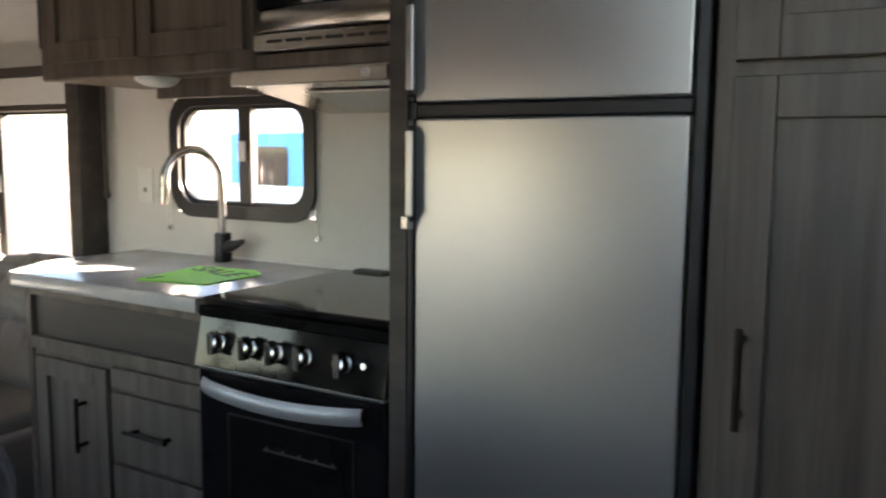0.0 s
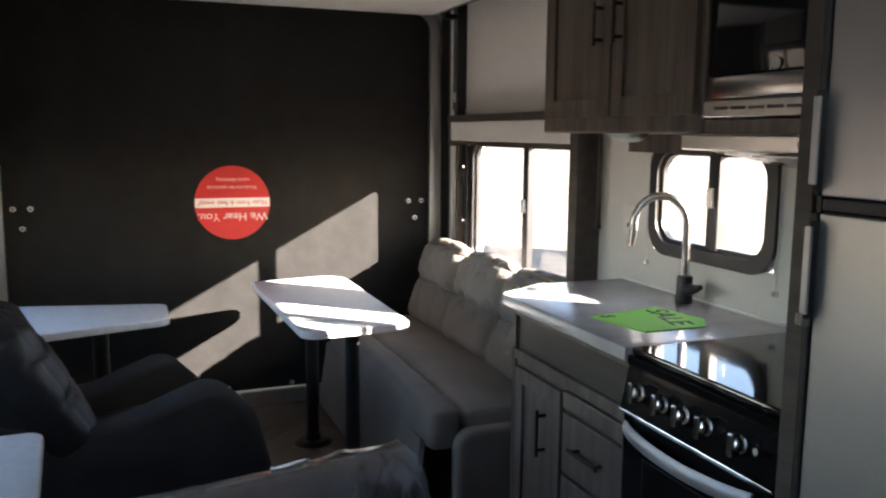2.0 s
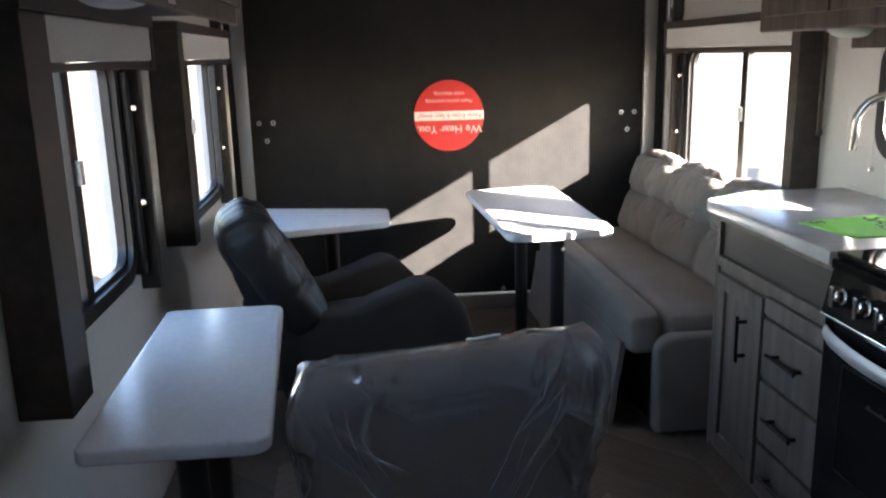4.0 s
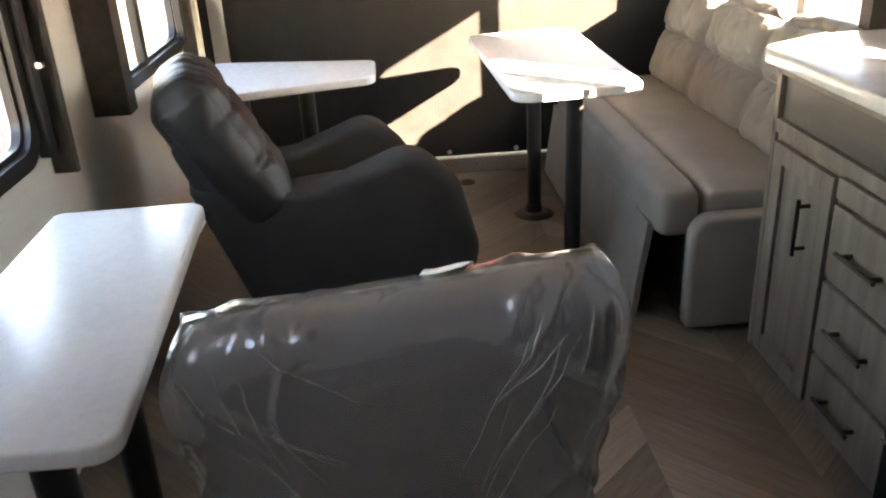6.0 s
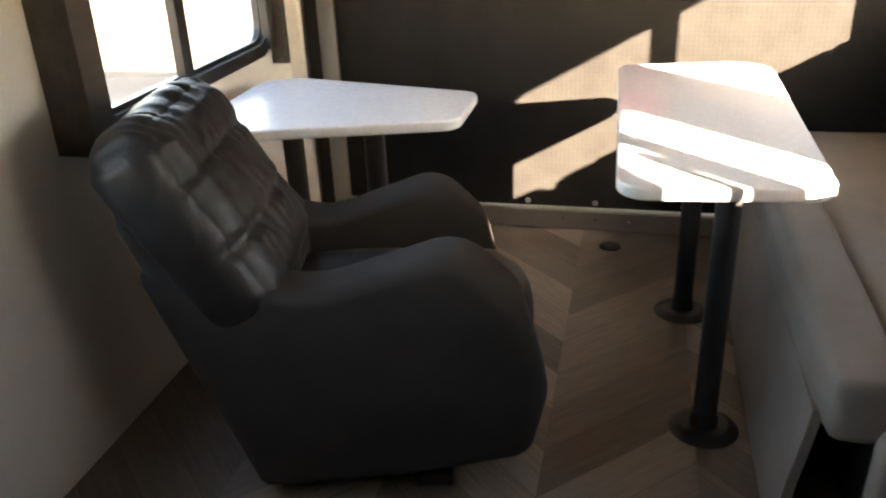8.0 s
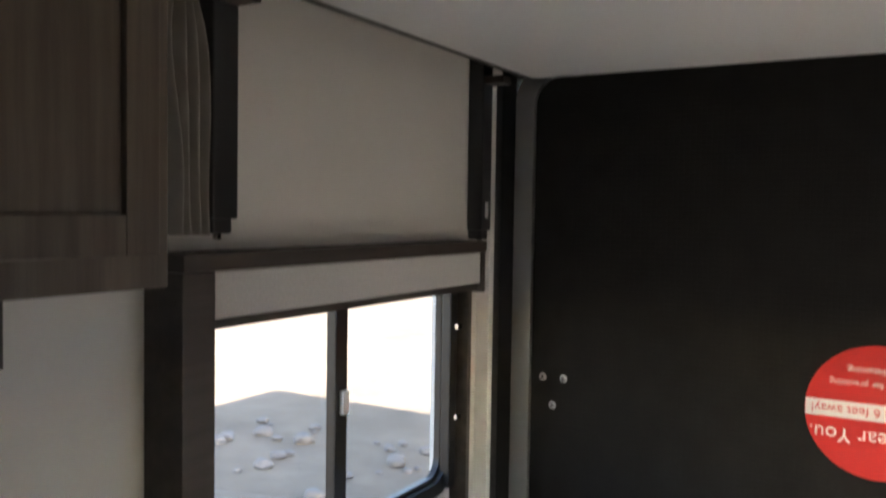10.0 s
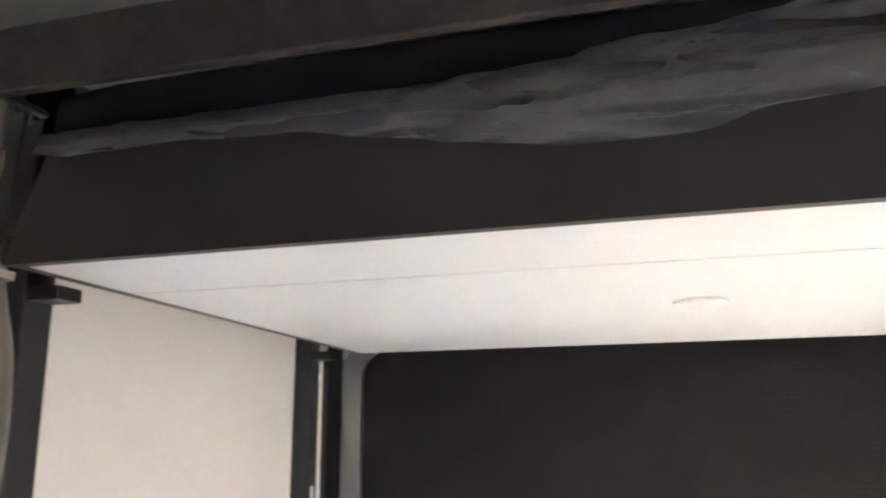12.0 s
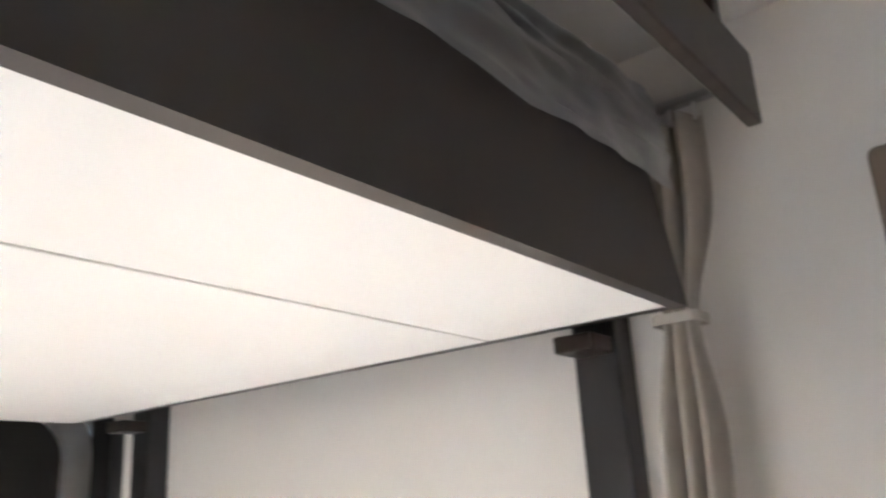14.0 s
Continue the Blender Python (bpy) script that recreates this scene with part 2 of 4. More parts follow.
m = bpy.data.materials.new("window_glass")
m.use_nodes = True
n, l = m.node_tree.nodes, m.node_tree.links
n.remove(n["Principled BSDF"])
tr, gl, mx, fr = n.new("ShaderNodeBsdfTransparent"), n.new("ShaderNodeBsdfGlossy"), n.new("ShaderNodeMixShader"), n.new("ShaderNodeLayerWeight")
fr.inputs[0].default_value = 0.12
tr.inputs[0].default_value = (0.86, 0.88, 0.88, 1)
gl.inputs["Roughness"].default_value = 0.02
l.new(fr.outputs["Facing"], mx.inputs[0])
l.new(tr.outputs[0], mx.inputs[1])
l.new(gl.outputs[0], mx.inputs[2])
l.new(mx.outputs[0], n["Material Output"].inputs[0])
M["glass"] = m


# ---- mesh helpers ----
def part(name, bm, material, parent=None, label="", smooth=None):
    me = bpy.data.meshes.new(name)
    bmesh.ops.recalc_face_normals(bm, faces=bm.faces)
    bm.to_mesh(me)
    bm.free()
    me.materials.append(M[material] if isinstance(material, str) else material)
    if smooth is not None:
        me.polygons.foreach_set("use_smooth", [True] * len(me.polygons))
        me.set_sharp_from_angle(angle=radians(smooth))
    ob = new(name, me)
    if parent is not None:
        ob.parent = parent
        ob.matrix_parent_inverse = parent.matrix_basis.inverted()
    if label:
        tagged(ob, label)
    return ob


def thing(name, label, category, group="", kind="", at=(0, 0, 0)):
    e = new(name)
    e.empty_display_size = 0.1
    e.matrix_basis = Matrix.Translation(at)
    return tagged(e, label, category, group, kind)


def box(x0, x1, y0, y1, z0, z1, bev=0.003, seg=2, bm=None):
    own = bmesh.new()
    bmesh.ops.create_cube(own, size=1)
    bmesh.ops.scale(own, vec=(abs(x1 - x0), abs(y1 - y0), abs(z1 - z0)), verts=own.verts)
    if bev:
        bmesh.ops.bevel(own, geom=own.edges[:], offset=bev, segments=seg, affect="EDGES", profile=0.5)
    bmesh.ops.translate(own, vec=((x0 + x1) / 2, (y0 + y1) / 2, (z0 + z1) / 2), verts=own.verts)
    return merge(bm, own)


def merge(bm, own, m=None):
    if m is not None:
        bmesh.ops.transform(own, matrix=m, verts=own.verts)
    if bm is None:
        return own
    me = bpy.data.meshes.new("tmp")
    own.to_mesh(me)
    own.free()
    bm.from_mesh(me)
    bpy.data.meshes.remove(me)
    return bm


def rod(p, q, r, r2=None, seg=20, bev=0.0, bm=None):
    """A cylinder or cone from p to q."""
    p, q = Vector(p), Vector(q)
    own = bmesh.new()
    bmesh.ops.create_cone(own, cap_ends=True, segments=seg, radius1=r, radius2=r if r2 is None else r2, depth=(q - p).length)
    if bev:
        es = [e for e in own.edges if any(len(f.verts) > 4 for f in e.link_faces)]
        bmesh.ops.bevel(own, geom=es, offset=bev, segments=2, affect="EDGES", profile=0.5)
    t = Matrix.Translation((p + q) / 2) @ (q - p).to_track_quat("Z", "Y").to_matrix().to_4x4()
    return merge(bm, own, t)


def sweep(points, r, seg=12, bm=None, flat=1.0):
    """A tube along a line of points."""
    own = bmesh.new()
    pts = [Vector(p) for p in points]
    rings, up = [], Vector((0.31, 0.17, 0.93)).normalized()
    for i, p in enumerate(pts):
        d = (pts[min(i + 1, len(pts) - 1)] - pts[max(i - 1, 0)]).normalized()
        a = d.cross(up).normalized()
        c = a.cross(d).normalized()
        up = c
        rr = r[i] if isinstance(r, (list, tuple)) else r
        rings.append([own.verts.new(p + rr * (math.cos(k) * a + flat * math.sin(k) * c)) for k in [2 * math.pi * j / seg for j in range(seg)]])
    for A, B in zip(rings, rings[1:]):
        for j in range(seg):
            own.faces.new((A[j], A[(j + 1) % seg], B[(j + 1) % seg], B[j]))
    own.faces.new(rings[0][::-1])
    own.faces.new(rings[-1])
    return merge(bm, own)


def rounded(corners, radii, seg=6):
    """The outline of a polygon with rounded corners."""
    out, k = [], len(corners)
    for i, (c, r) in enumerate(zip(corners, radii)):
        c = Vector(c)
        if r <= 0:
            out.append(c)
            continue
        a, d = (Vector(corners[i - 1]) - c).normalized(), (Vector(corners[(i + 1) % k]) - c).normalized()
        half = a.angle(d) / 2
        t = r / math.tan(half)
        o = c + (a + d).normalized() * (r / math.sin(half))
        u, w = (c + a * t) - o, (c + d * t) - o
        for j in range(seg + 1):
            s = j / seg
            out.append(o + (u * (1 - s) + w * s).normalized() * r)
    return out


def plate(outline, h0, h1, axis="z", bev=0.004, seg=3, bm=None):
    """An outline (two coordinates) raised to a plate between two heights along the axis."""
    own = bmesh.new()
    f = {"z": lambda a, c, h: (a, c, h), "y": lambda a, c, h: (a, h, c), "x": lambda a, c, h: (h, a, c)}[axis]
    lo = [own.verts.new(f(p[0], p[1], h0)) for p in outline]
    hi = [own.verts.new(f(p[0], p[1], h1)) for p in outline]
    own.faces.new(lo[::-1])
    own.faces.new(hi)
    for i in range(len(lo)):
        j = (i + 1) % len(lo)
        own.faces.new((lo[i], lo[j], hi[j], hi[i]))
    bmesh.ops.recalc_face_normals(own, faces=own.faces)
    if bev:
        es = [e for e in own.edges if any(len(q.verts) > 4 for q in e.link_faces)]
        bmesh.ops.bevel(own, geom=es, offset=bev, segments=seg, affect="EDGES", profile=0.5)
    return merge(bm, own)


def ring(outer, inner, h0, h1, axis="x", bev=0.0, bm=None):
    """A flat frame between two outlines of the same number of points."""
    own = bmesh.new()
    f = {"z": lambda a, c, h: (a, c, h), "y": lambda a, c, h: (a, h, c), "x": lambda a, c, h: (h, a, c)}[axis]
    q = [[own.verts.new(f(p[0], p[1], h)) for p in o] for h in (h0, h1) for o in (outer, inner)]
    k = len(outer)
    for i in range(k):
        j = (i + 1) % k
        for A, B in ((0, 1), (1, 3), (3, 2), (2, 0)):
            own.faces.new((q[A][i], q[A][j], q[B][j], q[B][i]))
    return merge(bm, own)


def rrect(a0, a1, c0, c1, r, seg=6):
    return rounded([(a0, c0), (a1, c0), (a1, c1), (a0, c1)], [r] * 4, seg)


def cushion(x0, x1, y0, y1, z0, z1, r=0.05, puff=0.02, wrinkle=0.006, cuts=10, seed=0.0, soft=5.0, m=None, bm=None):
    """A stuffed block: rounded, swollen in the middle, with soft folds."""
    own = bmesh.new()
    bmesh.ops.create_cube(own, size=2)
    bmesh.ops.subdivide_edges(own, edges=own.edges[:], cuts=cuts, use_grid_fill=True)
    hx, hy, hz = (x1 - x0) / 2, (y1 - y0) / 2, (z1 - z0) / 2
    r = min(r, hx, hy, hz)
    for v in own.verts:
        p = Vector((v.co.x * hx, v.co.y * hy, v.co.z * hz))
        core = Vector((max(-hx + r, min(hx - r, p.x)), max(-hy + r, min(hy - r, p.y)), max(-hz + r, min(hz - r, p.z))))
        d = p - core
        if d.length > 1e-6:
            p = core + d.normalized() * r
        nrm = (p - core * 0.85).normalized()
        mid = (1 - v.co.x ** 2) * (1 - v.co.y ** 2) + (1 - v.co.y ** 2) * (1 - v.co.z ** 2) + (1 - v.co.x ** 2) * (1 - v.co.z ** 2)
        p += nrm * puff * min(1, mid)
        p += nrm * wrinkle * noise.noise(Vector((p.x * soft, p.y * soft, p.z * soft)) + Vector((seed, seed * 1.7, seed * 0.3)))
        v.co = p
    bmesh.ops.translate(own, vec=((x0 + x1) / 2, (y0 + y1) / 2, (z0 + z1) / 2), verts=own.verts)
    return merge(bm, own, m)


def sheet(fn, nu, nv, thick=0.0, bm=None):
    """A surface fn(u, v) over the unit square."""
    own = bmesh.new()
    g = [[own.verts.new(fn(i / nu, j / nv)) for j in range(nv + 1)] for i in range(nu + 1)]
    for i in range(nu):
        for j in range(nv):
            own.faces.new((g[i][j], g[i + 1][j], g[i + 1][j + 1], g[i][j + 1]))
    if thick:
        bmesh.ops.recalc_face_normals(own, faces=own.faces)
        bmesh.ops.solidify(own, geom=own.faces[:], thickness=thick)
    return merge(bm, own)


def lettering(name, body, size, m, material, parent, label=""):
    c = bpy.data.curves.new(name, "FONT")
    c.body, c.size, c.align_x, c.align_y, c.extrude = body, size, "CENTER", "CENTER", 0.0003
    tmp = new("tmp_text", c)
    me = bpy.data.meshes.new_from_object(tmp)
    bpy.data.objects.remove(tmp)
    me.name = name
    me.transform(m)
    me.materials.clear()
    me.materials.append(M[material])
    ob = new(name, me)
    ob.parent = parent
    ob.matrix_parent_inverse = parent.matrix_basis.inverted()
    return tagged(ob, label) if label else ob


# ---- large structure ----
W, Y0, Y1, ZC = 2.34, -5.7, 0.0, 2.47
T = 0.06
GROUND = -0.8


def structure(name, label, bm, material, category, smooth=None):
    return tagged(part(name, bm, material, None, "", smooth), label, category, kind="structure")


def side_wall(x0, x1, holes):
    """A side wall with openings (y0, y1, z0, z1), cut right through."""
    bm = bmesh.new()
    y = Y0 - T
    for a, c, z0, z1 in sorted(holes):
        box(x0, x1, y, a, -0.1, ZC, 0, bm=bm)
        box(x0, x1, a, c, -0.1, z0, 0, bm=bm)
        box(x0, x1, a, c, z1, ZC, 0, bm=bm)
        y = c
    box(x0, x1, y, Y1 + 0.1, -0.1, ZC, 0, bm=bm)
    return bm


WIN_L1 = (-1.36, -0.34, 0.755, 1.43)
WIN_L2 = (-2.68, -1.92, 0.77, 1.43)
WIN_R1 = (-1.49, -0.34, 0.755, 1.40)
WIN_K = (-2.475, -1.91, 1.042, 1.40)
# unseen opening, added and sized to let sky light onto the refrigerator end
ADDED_OPENING = (-4.12, -3.56, 1.30, 2.20)
structure("wall_west", "off-white panelled side wall with two windows", side_wall(-T, 0, [WIN_L1, WIN_L2, ADDED_OPENING]), "wall", "wall")
# frame round the added light opening
dw = bmesh.new()
for a, c, z0, z1 in ((-4.15, -4.12, 1.27, 2.23), (-3.56, -3.53, 1.27, 2.23), (-4.12, -3.56, 2.20, 2.23), (-4.12, -3.56, 1.27, 1.30)):
    box(-T - 0.01, 0.012, a, c, z0, z1, 0.003, bm=dw)
structure("window_5", "plain aluminium frame of an unseen opening added for light", dw, "alu", "window")
structure("wall_east", "off-white panelled side wall behind the kitchen", side_wall(W, W + T, [WIN_R1, WIN_K]), "wall", "wall")
structure("wall_south", "plain off-white end wall", box(0, W, Y0 - T, Y0, -0.1, ZC, 0), "wall", "wall")
structure("floor", "grey-brown chevron plank vinyl floor", box(0, W, Y0, 0.0, -0.1, 0, 0), "floor", "floor")
structure("ceiling", "plain white ceiling board", box(-T, W + T, Y0 - T, 0.16, ZC + 0.002, ZC + 0.10, 0), "ceil", "ceiling")
bm = box(0.0, W, 0.004, 0.10, 2.06, ZC, 0)
structure("wall_north_header", "dark header above the rear ramp door", bm, "black", "wall")

# ---- outdoors ----
gb = bmesh.new()
bmesh.ops.create_grid(gb, x_segments=60, y_segments=60, size=1)
for v in gb.verts:
    rx, ry = v.co.x, v.co.y
    v.co.x, v.co.y = 1.2 + 900 * rx * abs(rx) ** 1.6, -1.5 + 900 * ry * abs(ry) ** 1.6
    d = math.hypot(v.co.x - 1.2, v.co.y + 1.5)
    v.co.z = GROUND + (0.25 * noise.noise(v.co * 0.05) * min(1, max(0, (d - 8) / 20)) if d < 400 else 0)
structure("ground", "pale sandy lot with gravel and scrub", gb, "ground", "ground", 60)


def boulder(cx, cy, r, seed):
    bm = bmesh.new()
    bmesh.ops.create_icosphere(bm, subdivisions=2, radius=r)
    for v in bm.verts:
        k = 1 + 0.35 * noise.noise(v.co / r * 1.3 + Vector((seed, 0, 0))) + 0.12 * noise.noise(v.co / r * 4 + Vector((0, seed, 0)))
        v.co = Vector((v.co.x * k * 1.25, v.co.y * k, v.co.z * k * 0.7)) + Vector((cx, cy, GROUND + r * 0.3))
    tagged(part("rock", bm, "rock", None, "", 40), "rough grey rock lying on the sandy ground", "rock", "rocks outside the window")


rng = random.Random(4)
for i in range(90):
    boulder(-2.0 - 3.2 * rng.random(), -0.6 + 5.2 * rng.random(), 0.03 + 0.075 * rng.random() ** 2, i * 1.7)


def sagebrush(cx, cy, r, seed):
    g = random.Random(seed)
    t = thing("sagebrush", "low grey-green sagebrush on the sandy ground", "shrub", "sagebrush outside", at=(cx, cy, GROUND))
    stems, leaf = bmesh.new(), bmesh.new()
    for i in range(14):
        a, e = g.random() * 6.28, 0.5 + g.random() * 0.9
        tip = Vector((cx + r * math.cos(a) * math.cos(e), cy + r * math.sin(a) * math.cos(e), GROUND + r * math.sin(e) * 1.1))
        sweep([(cx, cy, GROUND - 0.02), ((cx + tip.x) / 2, (cy + tip.y) / 2, (GROUND + tip.z) / 2 + 0.02), tip], [0.012, 0.008, 0.003], 5, stems)
        for j in range(60):
            p = Vector((cx, cy, GROUND)).lerp(tip, 0.45 + 0.6 * g.random()) + Vector((g.uniform(-1, 1), g.uniform(-1, 1), g.uniform(-1, 1))) * r * 0.12
            d = Vector((g.uniform(-1, 1), g.uniform(-1, 1), g.uniform(0, 1))).normalized() * 0.06
            s = d.cross(Vector((0.3, 0.2, 1))).normalized() * 0.012
            vs = [leaf.verts.new(q) for q in (p, p + d * 0.5 + s, p + d, p + d * 0.5 - s)]
            leaf.faces.new(vs)
    part("stem", stems, "rock", t)
    part("foliage", leaf, "sage", t)


for i in range(9):
    sagebrush(-8.5 - 6 * rng.random(), -2.6 + 8 * rng.random(), 0.22 + 0.16 * rng.random(), 100 + i)


def parked_trailer(x, y, length, height, rz):
    t = thing("parked_trailer", "white travel trailer with a blue stripe parked outside", "trailer", at=(x, y, GROUND))
    bm = box(0, 2.4, 0, length, 0.65, height, 0.12, 4)
    part("body", bm, "trailer", t)
    part("stripe", box(-0.012, 0.02, 0.3, length - 0.25, height - 1.6, height - 0.8, 0.004), "blue", t, "bright blue painted stripe")
    for k in range(5):
        part("trim_line", box(-0.01, 0.02, 0.2, length - 0.2, 0.8 + 0.16 * k, 0.83 + 0.16 * k, 0.004), "steel", t)
    for wy in (length * 0.45, length * 0.45 + 0.85):
        wh = part("wheel", rod((-0.02, wy, 0.34), (0.22, wy, 0.34), 0.34, seg=28, bev=0.03), "rubber", t, "", 40)
        part("rim", rod((-0.03, wy, 0.34), (0.0, wy, 0.34), 0.2, seg=24, bev=0.01), "alu", wh, "", 40)
    for wy in (0.9, length - 1.8):
        fr = part("window", plate(rrect(wy, wy + 0.9, 1.5, 2.1, 0.09), -0.015, 0.01, "x", 0.004), "blackglass", t, "dark tinted window")
    part("drawbar", sweep([(1.2, -0.9, 0.55), (1.2, 0.3, 0.6)], 0.05), "black", t)
    part("jack", rod((1.2, -0.8, 0.0), (1.2, -0.8, 0.75), 0.035), "alu", t)
    t.matrix_basis = pose(x, y, GROUND, 0, 0, rz)
    for o in t.children:
        o.matrix_parent_inverse = Matrix.Identity(4)
    for o in t.children_recursive:
        o.matrix_parent_inverse = Matrix.Identity(4)
    return t


parked_trailer(9.0, -0.2, 6.5, 3.1, -12)

# ---- rear ramp door ----
door = thing("ramp_door", "closed black rear ramp door with a textured skin", "door", kind="structure")
part("door_panel", plate(rounded([(0.128, 0.085), (2.218, 0.085), (2.218, 2.07), (0.128, 2.07)], [0.0, 0.0, 0.08, 0.08], 8), 0.0, 0.05, "y", 0), "ramp", door)
out = rounded([(0.064, 0.0), (2.28, 0.0), (2.28, 2.10), (0.064, 2.10)], [0.02, 0.02, 0.13, 0.13], 8)
inn = rounded([(0.13, 0.08), (2.216, 0.08), (2.216, 2.05), (0.13, 2.05)], [0.02, 0.02, 0.09, 0.09], 8)
part("frame", ring(out, inn, -0.02, 0.055, "y"), "alu", door, "bare aluminium door frame", 30)
part("sill", box(0.13, 2.216, -0.028, 0.02, 0.002, 0.078, 0.004), "alu", door, "scuffed aluminium door sill")
for sx in (0.002, W - 0.002):
    a, c = (sx, 0.062) if sx < 1 else (2.282, sx)
    part("gasket", box(a, c, -0.012, 0.05, 0.0, 2.06, 0.004), "rubber", door, "black rubber door seal")
bolt_at = []
for bx in (0.173, 2.101):
    bolt_at += [(bx, 1.058), (bx + 0.073, 1.058), (bx + 0.036, 0.966)]
for bx, bz in bolt_at:
    bl = part("bolt", rod((bx, 0.004, bz), (bx, -0.004, bz), 0.014, 0.012, 20, 0.0015), "alu", door, "", 40)
    part("bolt_centre", rod((bx, -0.003, bz), (bx, -0.0065, bz), 0.006, seg=6), "bronze", bl)
for bx in (0.28, 0.55, 0.86, 1.12, 1.45, 1.75, 2.05):
    part("sill_bolt", rod((bx, 0.004, 0.103), (bx, -0.006, 0.103), 0.013, 0.010, 16, 0.002), "alu", door, "", 40)
for k in range(16):
    bx = 0.25 + 0.125 * k
    part("screw", rod((bx, -0.027, 0.045), (bx, -0.031, 0.045), 0.006, 0.004, 10), "chrome", door)

st = thing("round_sticker", "round red and white vinyl sticker on the ramp door", "sticker", at=(1.166, -0.001, 1.068))
part("disc", rod((1.166, -0.0005, 1.068), (1.166, -0.0016, 1.068), 0.186, seg=72), "red", st)
part("white_band", box(0.982, 1.350, -0.0024, -0.0017, 1.045, 1.092, 0), "white", st, "white printed band")


def upside(z, s=1.0):
    return Matrix.Translation((1.166, -0.003, z)) @ Matrix.Rotation(radians(90), 4, "X") @ Matrix.Rotation(radians(180), 4, "Z")


lettering("large_words", "We Hear You.", 0.058, upside(0.998), "white", st)
lettering("band_words", "Now from 6 feet away!", 0.036, upside(1.068), "red", st)
lettering("small_words", "Thank you for practicing", 0.025, upside(1.145), "white", st)
lettering("small_words", "social distancing.", 0.025, upside(1.183), "white", st)

dr = thing("floor_drain", "small black round drain cap in the floor", "drain", at=(1.187, -0.165, 0))
part("rim", rod((1.187, -0.165, -0.005), (1.187, -0.165, 0.005), 0.042, 0.038, 28), "black", dr)
part("cap", rod((1.187, -0.165, 0.004), (1.187, -0.165, 0.007), 0.026, 0.024, 24), "rubber", dr)


# ---- windows with their shade boxes ----
def window(name, hole, sx, bar, label, corner=0.07):
    """A sliding window in a side wall; sx: 1 when the room lies on its +x side."""
    y0, y1, z0, z1 = hole
    x = 0.0 if sx > 0 else W
    w = thing(name, label, "window", kind="structure", at=(x, (y0 + y1) / 2, z0))
    o, i = rrect(y0 - 0.012, y1 + 0.012, z0 - 0.012, z1 + 0.012, corner + 0.02), rrect(y0 + 0.028, y1 - 0.028, z0 + 0.028, z1 - 0.028, corner)
    part("window_frame", ring(o, i, x - sx * 0.03, x + sx * 0.016, "x"), "black", w, "", 35)
    i2 = rrect(y0 + 0.036, y1 - 0.040, z0 + 0.042, z1 - 0.040, corner * 0.8)
    part("sash", ring(rrect(y0 + 0.026, y1 - 0.026, z0 + 0.026, z1 - 0.026, corner), i2, x - sx * 0.022, x - sx * 0.002, "x"), "black", w, "", 35)
    part("mullion", box(x - sx * 0.022, x + sx * 0.008, bar - 0.028, bar + 0.022, z0 + 0.03, z1 - 0.03, 0.003), "black", w)
    part("slide_track", box(x - sx * 0.024, x - sx * 0.006, bar + 0.0225, bar + 0.034, z0 + 0.03, z1 - 0.03, 0.002), "alu", w)
    la = part("latch", box(x + sx * 0.005, x + sx * 0.022, bar - 0.012, bar + 0.012, z0 + 0.54 * (z1 - z0) - 0.03, z0 + 0.54 * (z1 - z0) + 0.03, 0.003), "whiteplastic", w, "small pale window latch")
    for a, c in ((y0 + 0.03, bar), (bar, y1 - 0.03)):
        g = part("pane", sheet(lambda u, v: (x - sx * 0.014, a + (c - a) * u, z0 + 0.03 + (z1 - z0 - 0.06) * v), 1, 1), "glass", w)
        g.visible_shadow = False
    return w


window("window_1", WIN_L1, 1, -0.885, "black-framed sliding window, desert lot outside")
window("window_2", WIN_L2, 1, -2.32, "black-framed sliding window above the small table")
window("window_3", WIN_R1, -1, -0.945, "black-framed sliding window behind the sofa")
window("window_4", WIN_K, -1, -2.21, "rounded black-framed sliding window above the counter", 0.075)


def shade_box(sx, near, far, post, bottom, group):
    """The wooden surround of a window: a wide near post, a thin far board, a top, and a cloth roller shade."""
    x = 0.0 if sx > 0 else W
    X = lambda d: x + sx * d
    t = thing("window_surround", "dark brown wooden window surround with an oatmeal roller shade", "window surround", group, at=(x, (near + far) / 2, 1.5))
    part("top_board", box(X(0.001), X(0.108), near, far, 1.482, 1.515, 0.002), "wood_dark", t)
    part("post", box(X(0.001), X(0.105), near, near + post, bottom, 1.481, 0.002), "wood_dark", t)
    part("side_board", box(X(0.001), X(0.06), far - 0.022, far, 0.70, 1.481, 0.002), "wood_dark", t)
    part("end_cap", box(X(0.06), X(0.104), far - 0.022, far, 1.36, 1.481, 0.002), "wood_dark", t)
    part("shade_cover", box(X(0.086), X(0.100), near + post + 0.001, far - 0.024, 1.388, 1.481, 0.004), "blind", t, "oatmeal cloth shade cover")
    part("shade_rail", box(X(0.030), X(0.092), near + post + 0.001, far - 0.024, 1.368, 1.387, 0.003), "wood_dark", t)
    tr = part("shade_track", box(X(0.002), X(0.035), far - 0.085, far - 0.045, 0.76, 1.36, 0.004), "black", t)
    for z in (1.255, 0.978):
        part("clip", box(X(0.036), X(0.052), far - 0.07, far - 0.045, z - 0.008, z + 0.008, 0.002), "chrome", tr)
    return t


shade_box(1, -1.49, -0.30, 0.08, 0.75, "window surrounds")
shade_box(1, -2.81, -1.825, 0.13, 0.70, "window surrounds")
shade_box(-1, -1.565, -0.24, 0.06, 0.79, "window surrounds")

